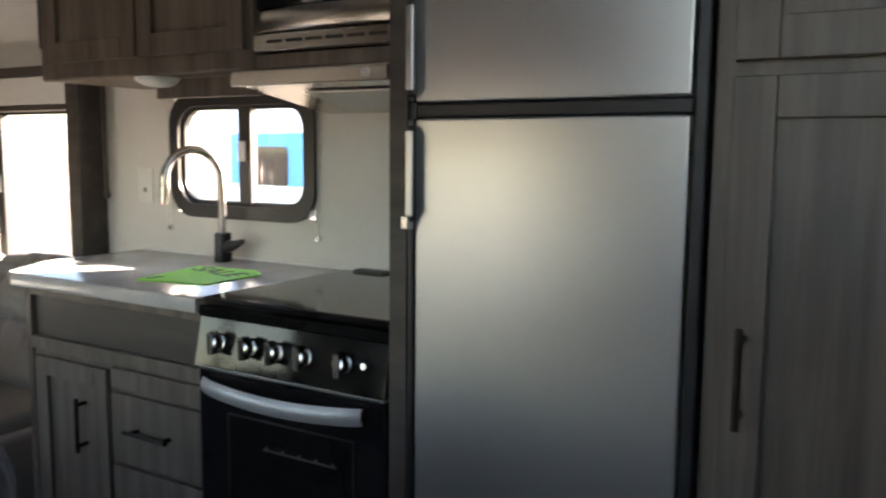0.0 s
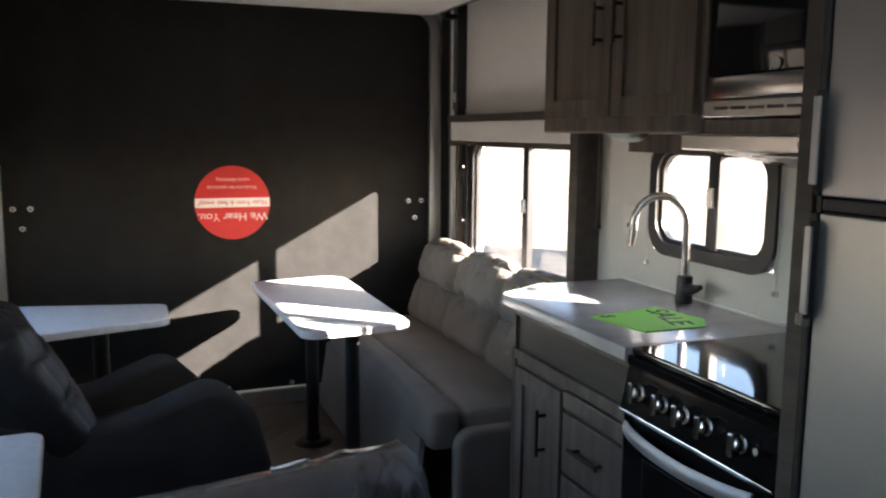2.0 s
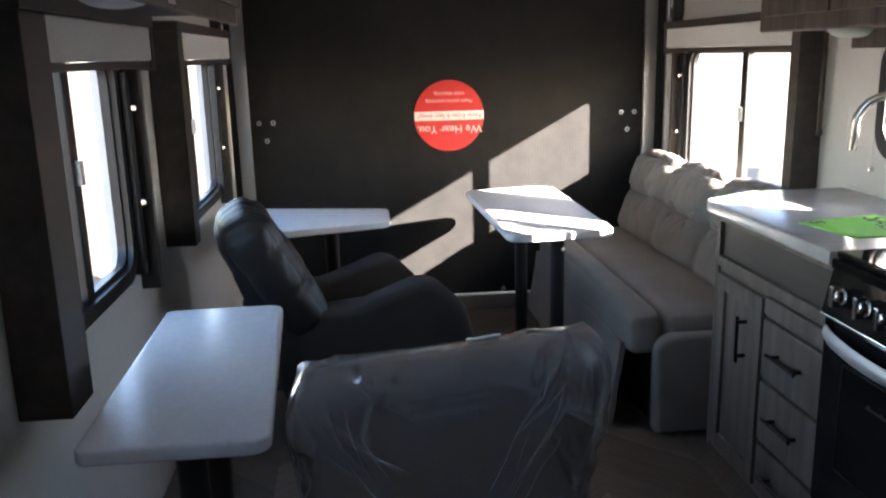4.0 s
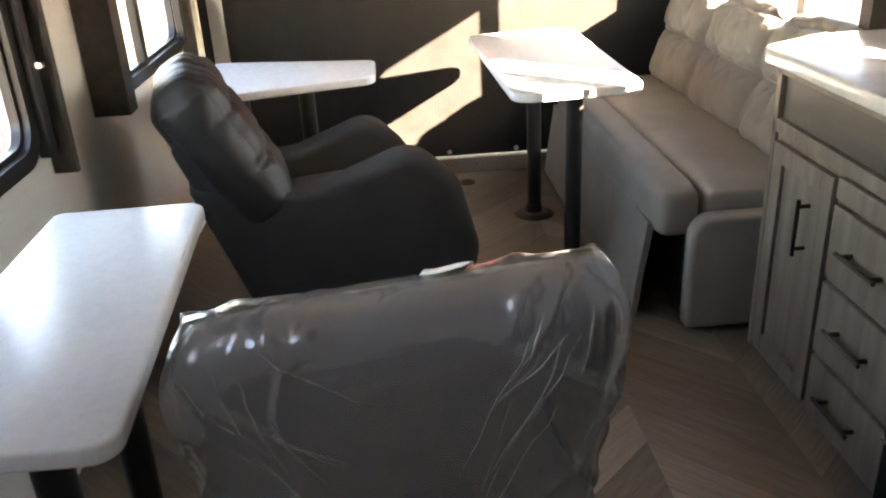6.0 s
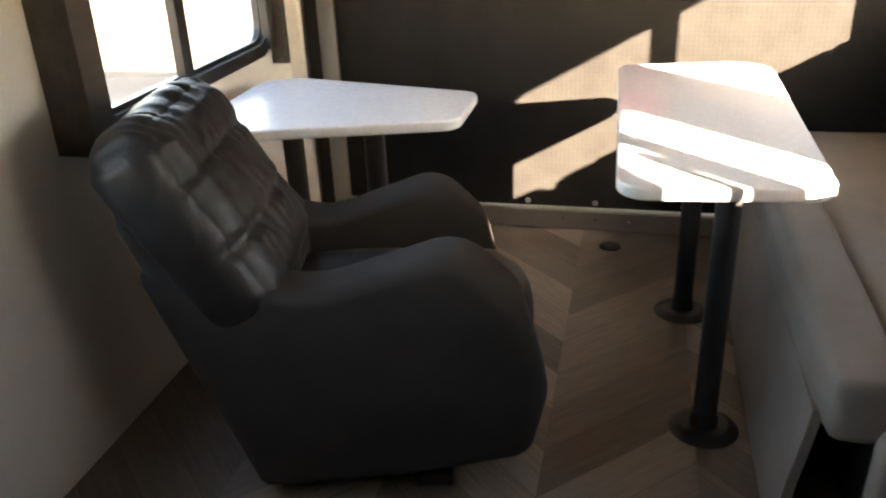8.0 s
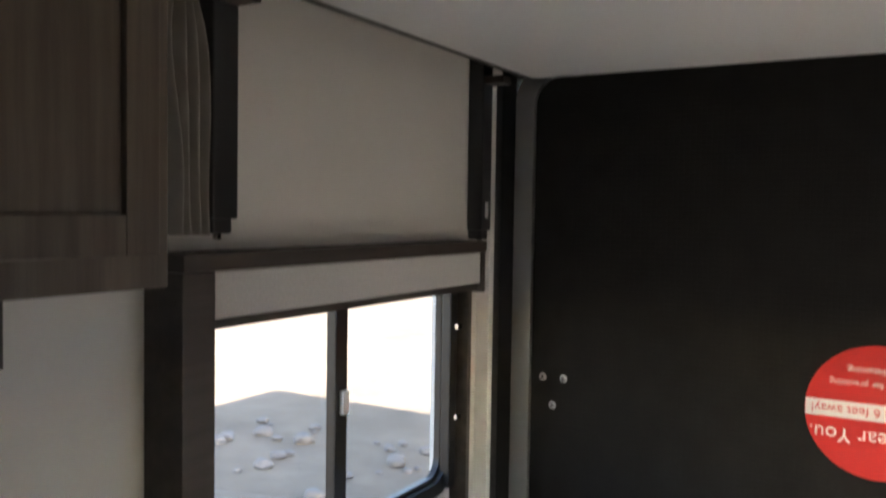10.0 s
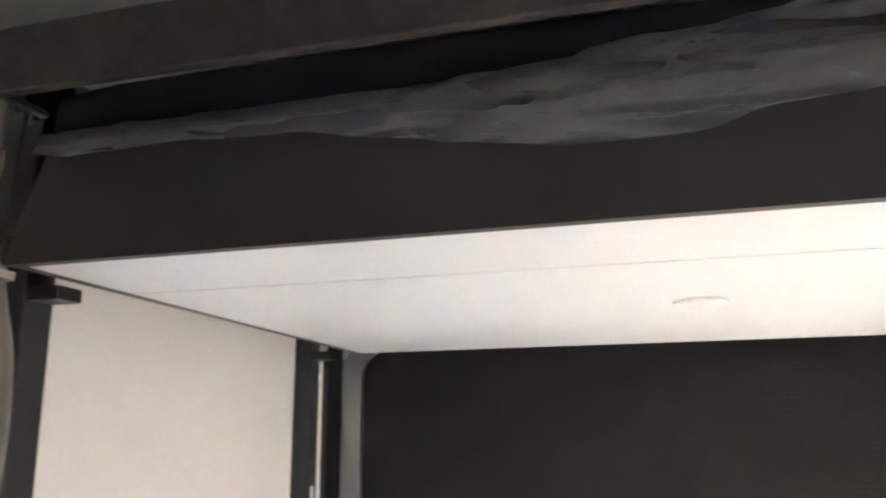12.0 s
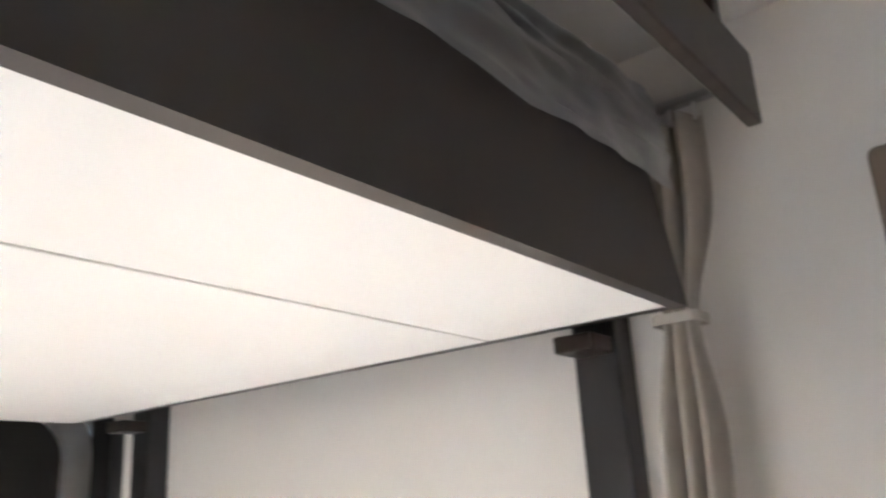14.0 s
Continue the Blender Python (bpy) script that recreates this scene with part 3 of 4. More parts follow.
# ---- lift bed ----
BZ = 2.033
bed = thing("lift_bed", "raised lift bed with white underside and dark brown fascia", "bed", at=(1.18, -0.8, BZ))
part("base_panel", box(0.155, 2.195, -1.211, -0.085, BZ, BZ + 0.03, 0.002), "bedunder", bed, "white laminate underside")
part("front_panel", box(0.155, 2.195, -1.492, -1.217, BZ, BZ + 0.03, 0.002), "bedunder", bed, "white laminate underside")
part("fascia", plate([(0.143, BZ - 0.004), (2.2, BZ - 0.004), (2.12, BZ + 0.19), (0.21, BZ + 0.19)], -1.512, -1.4925, "y", 0.003), "fascia", bed, "dark brown vinyl front board")
for sx in (0.115, 2.197):
    part("side_rail", box(sx, sx + 0.036, -1.49, -0.09, BZ + 0.004, BZ + 0.05, 0.003), "bronze", bed, "dark metal side rail")
bl = thing("mattress", "black mattress on the raised bed in plastic wrap", "mattress", at=(1.18, -0.8, BZ + 0.031))
part("filling", cushion(0.16, 2.18, -1.485, -0.1, BZ + 0.05, BZ + 0.31, 0.05, 0.01, 0.006, 14, 2.0), "mattress", bl, "", 60)


def bed_film(u, v):
    x = 0.2 + 1.95 * u
    low = 0.160 - 0.055 * math.exp(-((u - 0.45) / 0.16) ** 2) - 0.03 * u + 0.012 * noise.noise(Vector((x * 6, 1.3, 0)))
    top = 0.185 + 0.095 * u * u + 0.03 * math.exp(-((u - 0.62) / 0.12) ** 2) + 0.012 * noise.noise(Vector((x * 2.7, 7.3, 0)))
    prof = [(-1.47, top + 0.03), (-1.505, top), (-1.522, 0.5 * (top + low)), (-1.520, low)]
    s = v * 3
    i = min(2, int(s))
    y, z = (prof[i][k] + (prof[i + 1][k] - prof[i][k]) * (s - i) for k in (0, 1))
    w = noise.noise(Vector((x * 5 + z * 9, z * 34, 5))) * 0.016 + noise.noise(Vector((x * 14, z * 60, 9))) * 0.006
    return (x, y - 0.010 - abs(w), BZ + z + 0.4 * w)


part("wrap", sheet(bed_film, 220, 36), "film_bed", bl, "crumpled cloudy plastic film", 60)

lamp = thing("puck_light", "round white ceiling puck light under the bed", "light", "puck lights", at=(1.175, -0.81, BZ))


def puck(t, cx, cy, z, r, d):
    bm = rod((cx, cy, z), (cx, cy, z - d * 0.4), r, r * 0.97, 40)
    part("rim", bm, "whiteplastic", t, "", 40)
    bm = bmesh.new()
    bmesh.ops.create_uvsphere(bm, u_segments=32, v_segments=12, radius=r * 0.9)
    bmesh.ops.scale(bm, vec=(1, 1, d / r), verts=bm.verts)
    bmesh.ops.bisect_plane(bm, geom=bm.verts[:] + bm.edges[:] + bm.faces[:], plane_co=(0, 0, 0), plane_no=(0, 0, 1), clear_outer=True)
    bmesh.ops.translate(bm, vec=(cx, cy, z - d * 0.35), verts=bm.verts)
    part("lens", bm, "whiteplastic", t, "", 60)


puck(lamp, 1.175, -0.81, BZ - 0.001, 0.054, 0.014)


def lift_column(x, y, z0, sx, wide):
    t = thing("lift_column", "black steel bed lift column on the side wall", "lift column", "lift columns", at=(x, y, z0))
    X = lambda d: x + sx * d
    part("channel", box(X(0.002), X(0.055), y - wide / 2, y + wide / 2, z0 + 0.03, 2.44, 0.004), "black", t)
    part("foot", box(X(0.002), X(0.05), y - wide * 0.4, y + wide * 0.35, z0, z0 + 0.034, 0.006), "black", t)
    part("bracket", box(X(0.056), X(0.12), y - 0.03, y + 0.03, BZ - 0.03, BZ - 0.006, 0.003), "bronze", t)
    part("bolt", rod((X(0.03), y, z0), (X(0.03), y, z0 - 0.012), 0.009, seg=6), "chrome", t)
    if y > -1:
        part("label", box(X(0.0555), X(0.0562), y - 0.010, y + 0.010, z0 + 0.07, z0 + 0.12, 0), "paper", t, "small white paper label")


for sx, x in ((1, 0.0), (-1, W)):
    lift_column(x, -0.205, 1.515, sx, 0.065)
    lift_column(x, -1.335, 1.55, sx, 0.07)
    g = thing("corner_trim", "white metal corner trim beside the ramp door", "trim", kind="structure", at=(x, -0.1, 0))
    part("strip", box(x + sx * 0.001, x + sx * 0.05, -0.165, -0.135, 0.002, 2.03, 0.002), "whiteplastic", g)
    part("dark_strip", box(x + sx * 0.001, x + sx * 0.02, -0.10, -0.03, 0.002, 2.03, 0.003), "black", g)

cr = thing("curtain_valance", "dark brown wooden curtain valance below the ceiling", "valance", at=(1.17, -1.61, 2.26))
part("board", box(0.085, 2.255, -1.625, -1.605, 2.258, 2.362, 0.003), "wood_dark", cr)
part("track", box(0.09, 2.25, -1.604, -1.585, 2.30, 2.315, 0.002), "alu", cr)
for hx in (0.1, 0.9, 1.5, 2.2):
    part("hanger", box(hx, hx + 0.03, -1.604, -1.588, 2.315, ZC, 0.002), "bronze", cr)


def curtain(xm, seed):
    """A narrow privacy curtain, gathered by a tie where the bed ends."""
    t = thing("curtain", "gathered beige privacy curtain tied beside the bed", "curtain", "privacy curtains", at=(xm, -1.46, 1.55))

    def fn(u, v):
        z = 2.305 - 0.755 * v
        waist = math.exp(-((z - 2.03) / 0.10) ** 2)
        wide = (0.13 - 0.06 * v) * (1 - 0.55 * waist)
        mid = -1.485 + 0.02 * v + 0.012 * noise.noise(Vector((seed, v * 3, 0)))
        y = mid + wide * (u - 0.5)
        x = xm + (0.02 + 0.006 * v) * (1 - 0.4 * waist) * math.sin(u * 21 + 1.6 * noise.noise(Vector((v * 1.7, seed, 0)))) + 0.015 * noise.noise(Vector((u * 3, v * 3, seed)))
        return (x, y, z)
    part("cloth", sheet(fn, 80, 44, 0.0015), "curtain", t, "", 60)
    part("tie", ring(rrect(xm - 0.026, xm + 0.026, -1.512, -1.445, 0.012), rrect(xm - 0.022, xm + 0.022, -1.508, -1.449, 0.010), 2.019, 2.032, "z"), "curtain", t, "beige cloth tie band", 40)
    for k in range(4):
        hy = -1.54 + 0.036 * k
        part("hook", sweep([(xm, hy, 2.295), (xm, hy, 2.31), (xm, hy, 2.322)], 0.003, 6), "whiteplastic", t)
    part("track", box(xm - 0.008, xm + 0.008, -1.584, -1.40, 2.32, 2.332, 0.002), "alu", t)


curtain(0.085, 1.0)
curtain(W - 0.085, 4.0)


# ---- pedestal tables ----
def pedestal_table(label, corners, radii, top, legs, group="pedestal tables"):
    cx, cy = sum(c[0] for c in corners) / 4, sum(c[1] for c in corners) / 4
    t = thing("pedestal_table", label, "table", group, at=(cx, cy, 0))
    part("tabletop", plate(rounded(corners, radii, 8), top - 0.03, top, "z", 0.007, 4), "tabletop", t, "white laminate top with rounded corners", 40)
    for lx, ly in legs:
        leg = part("leg", rod((lx, ly, 0.012), (lx, ly, top - 0.045), 0.029, seg=28), "black", t, "black tubular leg", 40)
        part("base_plate", rod((lx, ly, 0.0), (lx, ly, 0.016), 0.088, 0.06, 32, 0.003), "black", leg, "", 30)
        part("collar", rod((lx, ly, 0.014), (lx, ly, 0.05), 0.036, 0.033, 24), "black", leg, "", 40)
        part("top_plate", rod((lx, ly, top - 0.05), (lx, ly, top - 0.0305), 0.035, 0.085, 28), "black", leg, "", 40)
    return t


pedestal_table("white table with two black pedestal legs beside the sofa",
               [(1.19, -0.415), (1.637, -0.33), (1.635, -1.44), (1.22, -1.478)], [0.05, 0.11, 0.06, 0.06], 0.732, [(1.43, -0.62), (1.462, -1.22)])
pedestal_table("white table with two black pedestal legs behind the recliner",
               [(0.09, -0.53), (0.805, -0.69), (0.805, -0.985), (0.10, -1.19)], [0.12, 0.05, 0.06, 0.08], 0.71, [(0.325, -0.95), (0.552, -0.92)])
pedestal_table("small white table standing below the side window",
               [(0.19, -2.34), (0.478, -2.33), (0.525, -3.11), (0.205, -3.11)], [0.02, 0.035, 0.035, 0.02], 0.773, [(0.33, -2.58), (0.35, -2.92)])

# ---- recliner ----
rec = thing("recliner", "black leather recliner armchair with a pillowed back", "armchair", at=(0.68, -1.36, 0))


def arm(y0, y1, reach=1.0):
    """The side of the chair, rocked back: low at the rear, lifted at the front, its rims well rounded."""
    prof = rounded([(0.465, 0.03), (0.80, 0.055), (1.08, 0.105), (1.12, 0.27), (1.06, 0.50), (0.94, 0.615), (0.62, 0.515), (0.26, 0.61)],
                   [0.03, 0.2, 0.05, 0.14, 0.10, 0.11, 0.25, 0.03], 6)
    bm, rim = bmesh.new(), 0.045
    steps = [math.radians(15 * k) for k in range(7)]
    levels = [(y0 + rim * (1 - math.cos(q)), rim * (1 - math.sin(q))) for q in steps] + [(y1 - rim * (1 - math.cos(q)), rim * (1 - math.sin(q))) for q in steps[::-1]]
    rings = []
    for y, inset in levels:
        k = 1 - inset / 0.36
        rings.append([bm.verts.new((0.30 + (0.70 + (c[0] - 0.70) * k - 0.30) * reach, y, 0.33 + (c[1] - 0.33) * k)) for c in prof])
    for A, B in zip(rings, rings[1:]):
        for i in range(len(A)):
            j = (i + 1) % len(A)
            bm.faces.new((A[i], A[j], B[j], B[i]))
    bm.faces.new(rings[0][::-1])
    bm.faces.new(rings[-1])
    return bm


part("arm", arm(-1.635, -1.48), "microfibre", rec, "", 50)
part("arm", arm(-1.225, -1.075, 0.92), "microfibre", rec, "", 50)
part("seat", cushion(0.46, 1.07, -1.485, -1.22, 0.22, 0.45, 0.07, 0.03, 0.008, 10, 3.0), "leather", rec, "", 60)
part("footrest", cushion(0.98, 1.08, -1.48, -1.225, 0.09, 0.38, 0.04, 0.015, 0.006, 8, 7.0), "leather", rec, "", 60)


def back_shape(x0, x1, y0, y1, z0, z1):
    """One stuffed back cushion: soft waists, and a skin drawn into creases at the top, the seams and the far edge."""
    bm = cushion(x0, x1, y0, y1, z0, z1, 0.075, 0.016, 0.006, 56, 11.0, 6.0)
    for v in bm.verts:
        h = (v.co.z - z0) / (z1 - z0)
        side = min(1.0, abs(v.co.y - (y0 + y1) / 2) / (0.5 * (y1 - y0)))
        waist = math.exp(-((h - 0.36) / 0.035) ** 2) + math.exp(-((h - 0.70) / 0.035) ** 2)
        front = 1.0 if v.co.x > (x0 + x1) / 2 else 0.3
        near = math.exp(-((h - 0.36) / 0.12) ** 2) + math.exp(-((h - 0.70) / 0.12) ** 2) + 1.3 * math.exp(-((h - 1.0) / 0.14) ** 2) + math.exp(-(h / 0.12) ** 2) + 0.8 * side ** 4
        crease = 0.5 - abs(noise.noise(Vector((v.co.y * 21, v.co.z * 7, 3.1))))
        v.co.x += front * (-0.010 * waist - 0.012 * near * max(0.0, crease - 0.22) * 2 + 0.004 * noise.noise(Vector((v.co.y * 9, v.co.z * 22, 1.0))))
        if h > 0.9:
            v.co.z -= 0.012 * max(0.0, crease - 0.25) * 2
    bmesh.ops.transform(bm, matrix=tilt, verts=bm.verts)
    return bm


tilt = Matrix.Translation((0.46, 0, 0.42)) @ Matrix.Rotation(radians(-29), 4, "Y") @ Matrix.Translation((-0.46, 0, -0.42))
part("back_shell", plate(rounded([(0.475, 0.06), (0.56, 0.06), (0.56, 0.50), (0.33, 0.81), (0.26, 0.82), (0.25, 0.68)], [0.02, 0.02, 0.1, 0.03, 0.03, 0.05], 5), -1.632, -1.08, "y", 0.045, 6), "microfibre", rec, "", 50)
part("back_cushion", back_shape(0.415, 0.608, -1.638, -1.165, 0.42, 0.90), "leather", rec, "wrinkled black leather back cushion", 60)
part("base", box(0.50, 0.90, -1.57, -1.14, 0.03, 0.10, 0.01), "black", rec)
for fx, fy in ((0.54, -1.55), (0.54, -1.16), (0.86, -1.56), (0.86, -1.15)):
    part("foot", box(fx - 0.04, fx + 0.04, fy - 0.03, fy + 0.03, 0.0, 0.035, 0.006), "black", rec)

turn = Matrix.Translation((0.68, -1.63, 0)) @ Matrix.Rotation(radians(12), 4, "Z") @ Matrix.Translation((-0.68, 1.63, 0))
rec.matrix_basis = turn @ rec.matrix_basis

# ---- sofa ----
def tufted(bm, x0, x1, y0, y1, seams, lean, seed):
    """Pulls the front of a back cushion into button tufts with creases running out of them, then leans it."""
    xm = (x0 + x1) / 2
    knots = [(y0 + (y1 - y0) * f, z) for z in seams for f in (0.04, 0.36, 0.66, 0.97)]
    for v in bm.verts:
        if v.co.x > xm + 0.02:
            continue
        dx = 0.0
        for k, (ky, kz) in enumerate(knots):
            ry, rz = v.co.y - ky, v.co.z - kz
            d = math.hypot(ry, rz)
            fold = max(0.0, math.cos(5 * math.atan2(rz, ry) + k * 1.9 + seed))
            dx += 0.022 * math.exp(-(d / 0.030) ** 2) + 0.015 * math.exp(-((d - 0.04) / 0.045) ** 2) * fold ** 4
        dx += 0.003 * max(0.0, 0.32 - abs(noise.noise(Vector((v.co.y * 8 + seed, v.co.z * 13, 2.0))))) * 3
        v.co.x += dx
        v.co.z += 0.5 * dx * noise.noise(Vector((v.co.y * 12, seed, 0)))
    bmesh.ops.transform(bm, matrix=lean, verts=bm.verts)
    return bm


sofa = thing("sofa", "grey-beige suede jackknife sofa under the window", "sofa", at=(1.98, -0.88, 0))
part("seat", cushion(1.755, 2.16, -1.665, -0.11, 0.30, 0.462, 0.04, 0.008, 0.005, 14, 1.0), "sofa", sofa, "", 60)
part("front_cushion", cushion(1.615, 1.757, -1.66, -0.115, 0.30, 0.466, 0.045, 0.008, 0.005, 12, 2.0), "sofa", sofa, "", 60)
skirt = bmesh.new()


def skirt_fn(u, v):
    y = -1.60 + 1.47 * u
    return (1.63 - 0.045 * v + 0.004 * noise.noise(Vector((y * 6, v * 4, 0))), y, 0.34 - 0.32 * v)


sheet(skirt_fn, 30, 8, 0.02, skirt)
part("skirt", skirt, "sofa", sofa, "", 60)
part("base", box(1.74, 2.26, -1.60, -0.12, 0.0, 0.30, 0.01), "black", sofa)
part("side_cushion", plate(rounded([(1.70, 0.03), (2.05, 0.03), (2.05, 0.40), (1.70, 0.40)], [0.02, 0.02, 0.03, 0.07], 6), -1.735, -1.668, "y", 0.02, 5), "sofa", sofa, "rounded end cushion", 50)
for k in range(3):
    y0 = -1.66 + 0.517 * k
    lean = Matrix.Translation((2.12, 0, 0.44)) @ Matrix.Rotation(radians(17), 4, "Y") @ Matrix.Translation((-2.12, 0, -0.44))
    low = cushion(2.035, 2.165, y0 + 0.004, y0 + 0.514, 0.43, 0.68, 0.06, 0.03, 0.008, 44, 20.0 + k, 8.0)
    lo = part("back_cushion", tufted(low, 2.035, 2.165, y0, y0 + 0.517, (0.655,), lean, 3.0 * k), "sofa", sofa, "tufted suede back cushion", 60)
    roll = cushion(2.025, 2.165, y0 + 0.002, y0 + 0.516, 0.63, 0.868, 0.07, 0.026, 0.006, 44, 30.0 + k, 8.0)
    part("top_roll", tufted(roll, 2.025, 2.165, y0, y0 + 0.517, (0.66, 0.835), lean, 1.0 + 2.0 * k), "sofa", lo, "tufted suede head roll", 60)

# ---- wrapped armchair ----
ch = thing("wrapped_chair", "dark grey upholstered armchair wrapped in clear plastic", "armchair", at=(0.85, -2.62, 0))


def chair_back(u, v, grow=0.0, wr=0.0, seed=0.0):
    """u runs round the back's section, v up its height; the upper corners are rounded."""
    a = 2 * math.pi * u
    z = 0.30 + (0.535 + grow) * min(1, v * 1.02)
    k = max(0.0, (z - 0.69) / (0.145 + grow))
    half = (0.250 + 0.055 * min(1, (z - 0.30) / 0.4) + grow) * math.sqrt(max(0.0, 1 - (0.66 * k) ** 3.2)) if k < 1 else 0.23
    dep = (0.062 + grow) * (math.sqrt(max(0.0, 1 - k ** 4)) if k < 1 else 0.0)
    c, s = math.cos(a), math.sin(a)
    px = half * math.copysign(abs(c) ** 0.35, c)
    py = dep * math.copysign(abs(s) ** 0.6, s)
    w = 0.0
    if wr:
        r1 = (1 - abs(noise.noise(Vector((px * 7 + z * 4.5, z * 2.6 - px * 2, seed + s))))) ** 9
        r2 = (1 - abs(noise.noise(Vector((px * 9 - z * 6, z * 3 + px * 3, seed + 8 + s))))) ** 12
        r3 = (1 - abs(noise.noise(Vector((px * 26 + z * 9, z * 11, seed + 15 + s))))) ** 8
        edge = 0.35 + 0.65 * min(1.0, abs(px) / 0.22) ** 2
        w = wr * (1.3 * r1 * edge + 1.1 * r2 * edge + 0.15 * r3 + 0.5 * noise.noise(Vector((px * 6, z * 4, seed))))
    return Vector((0.848 + px * (1 + w * 2), -2.905 + py + w * math.copysign(1, s) * (0.4 + 0.6 * abs(s)) + 0.10 * (z - 0.85) * -0.6 + 0.11 * px, z + 0.05 * px + w * 0.3))


def closed(fn, nu, nv, mat, name, parent, label=""):
    bm = sheet(fn, nu, nv)
    bmesh.ops.remove_doubles(bm, verts=bm.verts, dist=0.0005)
    return part(name, bm, mat, parent, label, 60)


closed(lambda u, v: chair_back(u, v), 64, 34, "chaircloth", "backrest", ch)
part("seat", cushion(0.60, 1.10, -2.90, -2.38, 0.33, 0.49, 0.06, 0.025, 0.008, 10, 8.0), "chaircloth", ch, "", 60)
for ax in (0.60, 1.0):
    part("armrest", cushion(ax - 0.035, ax + 0.045, -2.88, -2.42, 0.44, 0.60, 0.035, 0.008, 0.006, 8, ax), "chaircloth", ch, "", 60)
for lx in (0.63, 1.07):
    for ly in (-2.86, -2.44):
        part("leg", rod((lx, ly, 0.0), (lx, ly, 0.35), 0.02, 0.028, 16), "wood_dark", ch)
wrap = thing("plastic_cover", "crumpled clear plastic cover over the armchair", "plastic cover", at=(0.85, -2.9, 0.3))
closed(lambda u, v: chair_back(u, v, 0.010, 0.010, 3.0), 330, 170, "film", "back_cover", wrap)
# thin raised folds, made pale to stand in for highlight streaks on the film
crease_rng = random.Random(12)
for k in range(22):
    side = -1 if k % 2 else 1
    q0, v0 = side * crease_rng.uniform(0.45, 0.97), crease_rng.uniform(0.62, 0.93)
    q1, v1 = q0 - side * crease_rng.uniform(0.1, 0.45), v0 - crease_rng.uniform(0.12, 0.42)
    line = []
    for j in range(9):
        f = j / 8
        q = q0 + (q1 - q0) * f + 0.007 * crease_rng.uniform(-1, 1)
        c = math.copysign(min(0.999, abs(q)) ** 2.857, q)
        line.append(chair_back(1 - math.acos(c) / (2 * math.pi), max(0.05, v0 + (v1 - v0) * f), 0.015, 0.010, 3.0))
    part("crease", sweep(line, [0.0005 + 0.0017 * math.sin(math.pi * (j + 0.3) / 8.6) * crease_rng.uniform(0.4, 1.0) for j in range(9)], 6), "film_fold_glint", wrap)
for ax in (0.60, 1.0):
    part("arm_cover", cushion(ax - 0.055, ax + 0.062, -2.87, -2.395, 0.40, 0.585, 0.05, 0.01, 0.022, 30, ax * 5, 12.0), "film_soft", wrap, "", 60)


def seat_film(u, v):
    x, y = 0.60 + 0.5 * u, -2.85 + 0.48 * v
    return (x, y, 0.535 + 0.03 * noise.noise(Vector((x * 9, y * 7, 1))) + 0.012 * noise.noise(Vector((x * 26, y * 22, 2))))


part("seat_cover", sheet(seat_film, 40, 40), "film_soft", wrap, "", 60)
tp = part("paper_strip", sheet(lambda u, v: tuple(chair_back(0.2495 - 0.009 * u, 0.86 + 0.13 * v, 0.013, 0.010, 3.0) + Vector((0, -0.001, 0.002))), 12, 4, 0.001), "paper", wrap, "pale paper strip under the plastic")


# ---- kitchen: cabinets ----
def bar_handle(parent, p, q, out_dir, label="dark bronze bar handle"):
    p, q, o = Vector(p), Vector(q), Vector(out_dir) * 0.028
    d = (q - p).normalized()
    h = part("handle", sweep([p + o, (p + q) / 2 + o, q + o], 0.0055, 10), "bronze", parent, label, 40)
    for e in (p + d * 0.018, q - d * 0.018):
        part("handle_post", rod(e, e + o, 0.0055, seg=10), "bronze", h)
    return h


def panel_door(parent, x, sx, y0, y1, z0, z1, rail=0.055, name="cabinet_door", mat="wood"):
    """A shaker front on the plane x, facing sx: a frame round a recessed panel."""
    X = lambda d: x + sx * d
    bm = box(X(0), X(0.018), y0, y0 + rail, z0, z1, 0.002)
    box(X(0), X(0.018), y1 - rail, y1, z0, z1, 0.002, bm=bm)
    box(X(0), X(0.018), y0 + rail + 0.0005, y1 - rail - 0.0005, z0, z0 + rail, 0.002, bm=bm)
    box(X(0), X(0.018), y0 + rail + 0.0005, y1 - rail - 0.0005, z1 - rail, z1, 0.002, bm=bm)
    d = part(name, bm, mat, parent)
    part("panel", box(X(0), X(0.008), y0 + rail, y1 - rail, z0 + rail, z1 - rail, 0), mat, d)
    return d


bc = thing("base_cabinet", "grey-brown wooden base cabinet below the sink counter", "cabinet", "kitchen cabinets", at=(2.08, -2.22, 0))
part("body", box(1.852, 2.338, -2.6, -1.885, 0.07, 0.872, 0.002), "wood", bc)
part("toe_kick", box(1.90, 2.33, -2.59, -1.89, 0.0, 0.07, 0), "black", bc)
ap = part("apron", box(1.843, 1.852, -2.555, -1.905, 0.735, 0.845, 0.001), "wood_dark", bc, "recessed dark wood apron below the counter")
fr = box(1.828, 1.853, -2.6, -1.884, 0.846, 0.872, 0.002)
box(1.828, 1.853, -2.6, -1.884, 0.700, 0.734, 0.002, bm=fr)
box(1.828, 1.853, -1.905, -1.884, 0.07, 0.8715, 0.002, bm=fr)
box(1.828, 1.853, -2.6, -2.556, 0.734, 0.846, 0.002, bm=fr)
box(1.836, 1.853, -2.6, -1.905, 0.07, 0.70, 0.002, bm=fr)
part("face_frame", fr, "wood", bc)
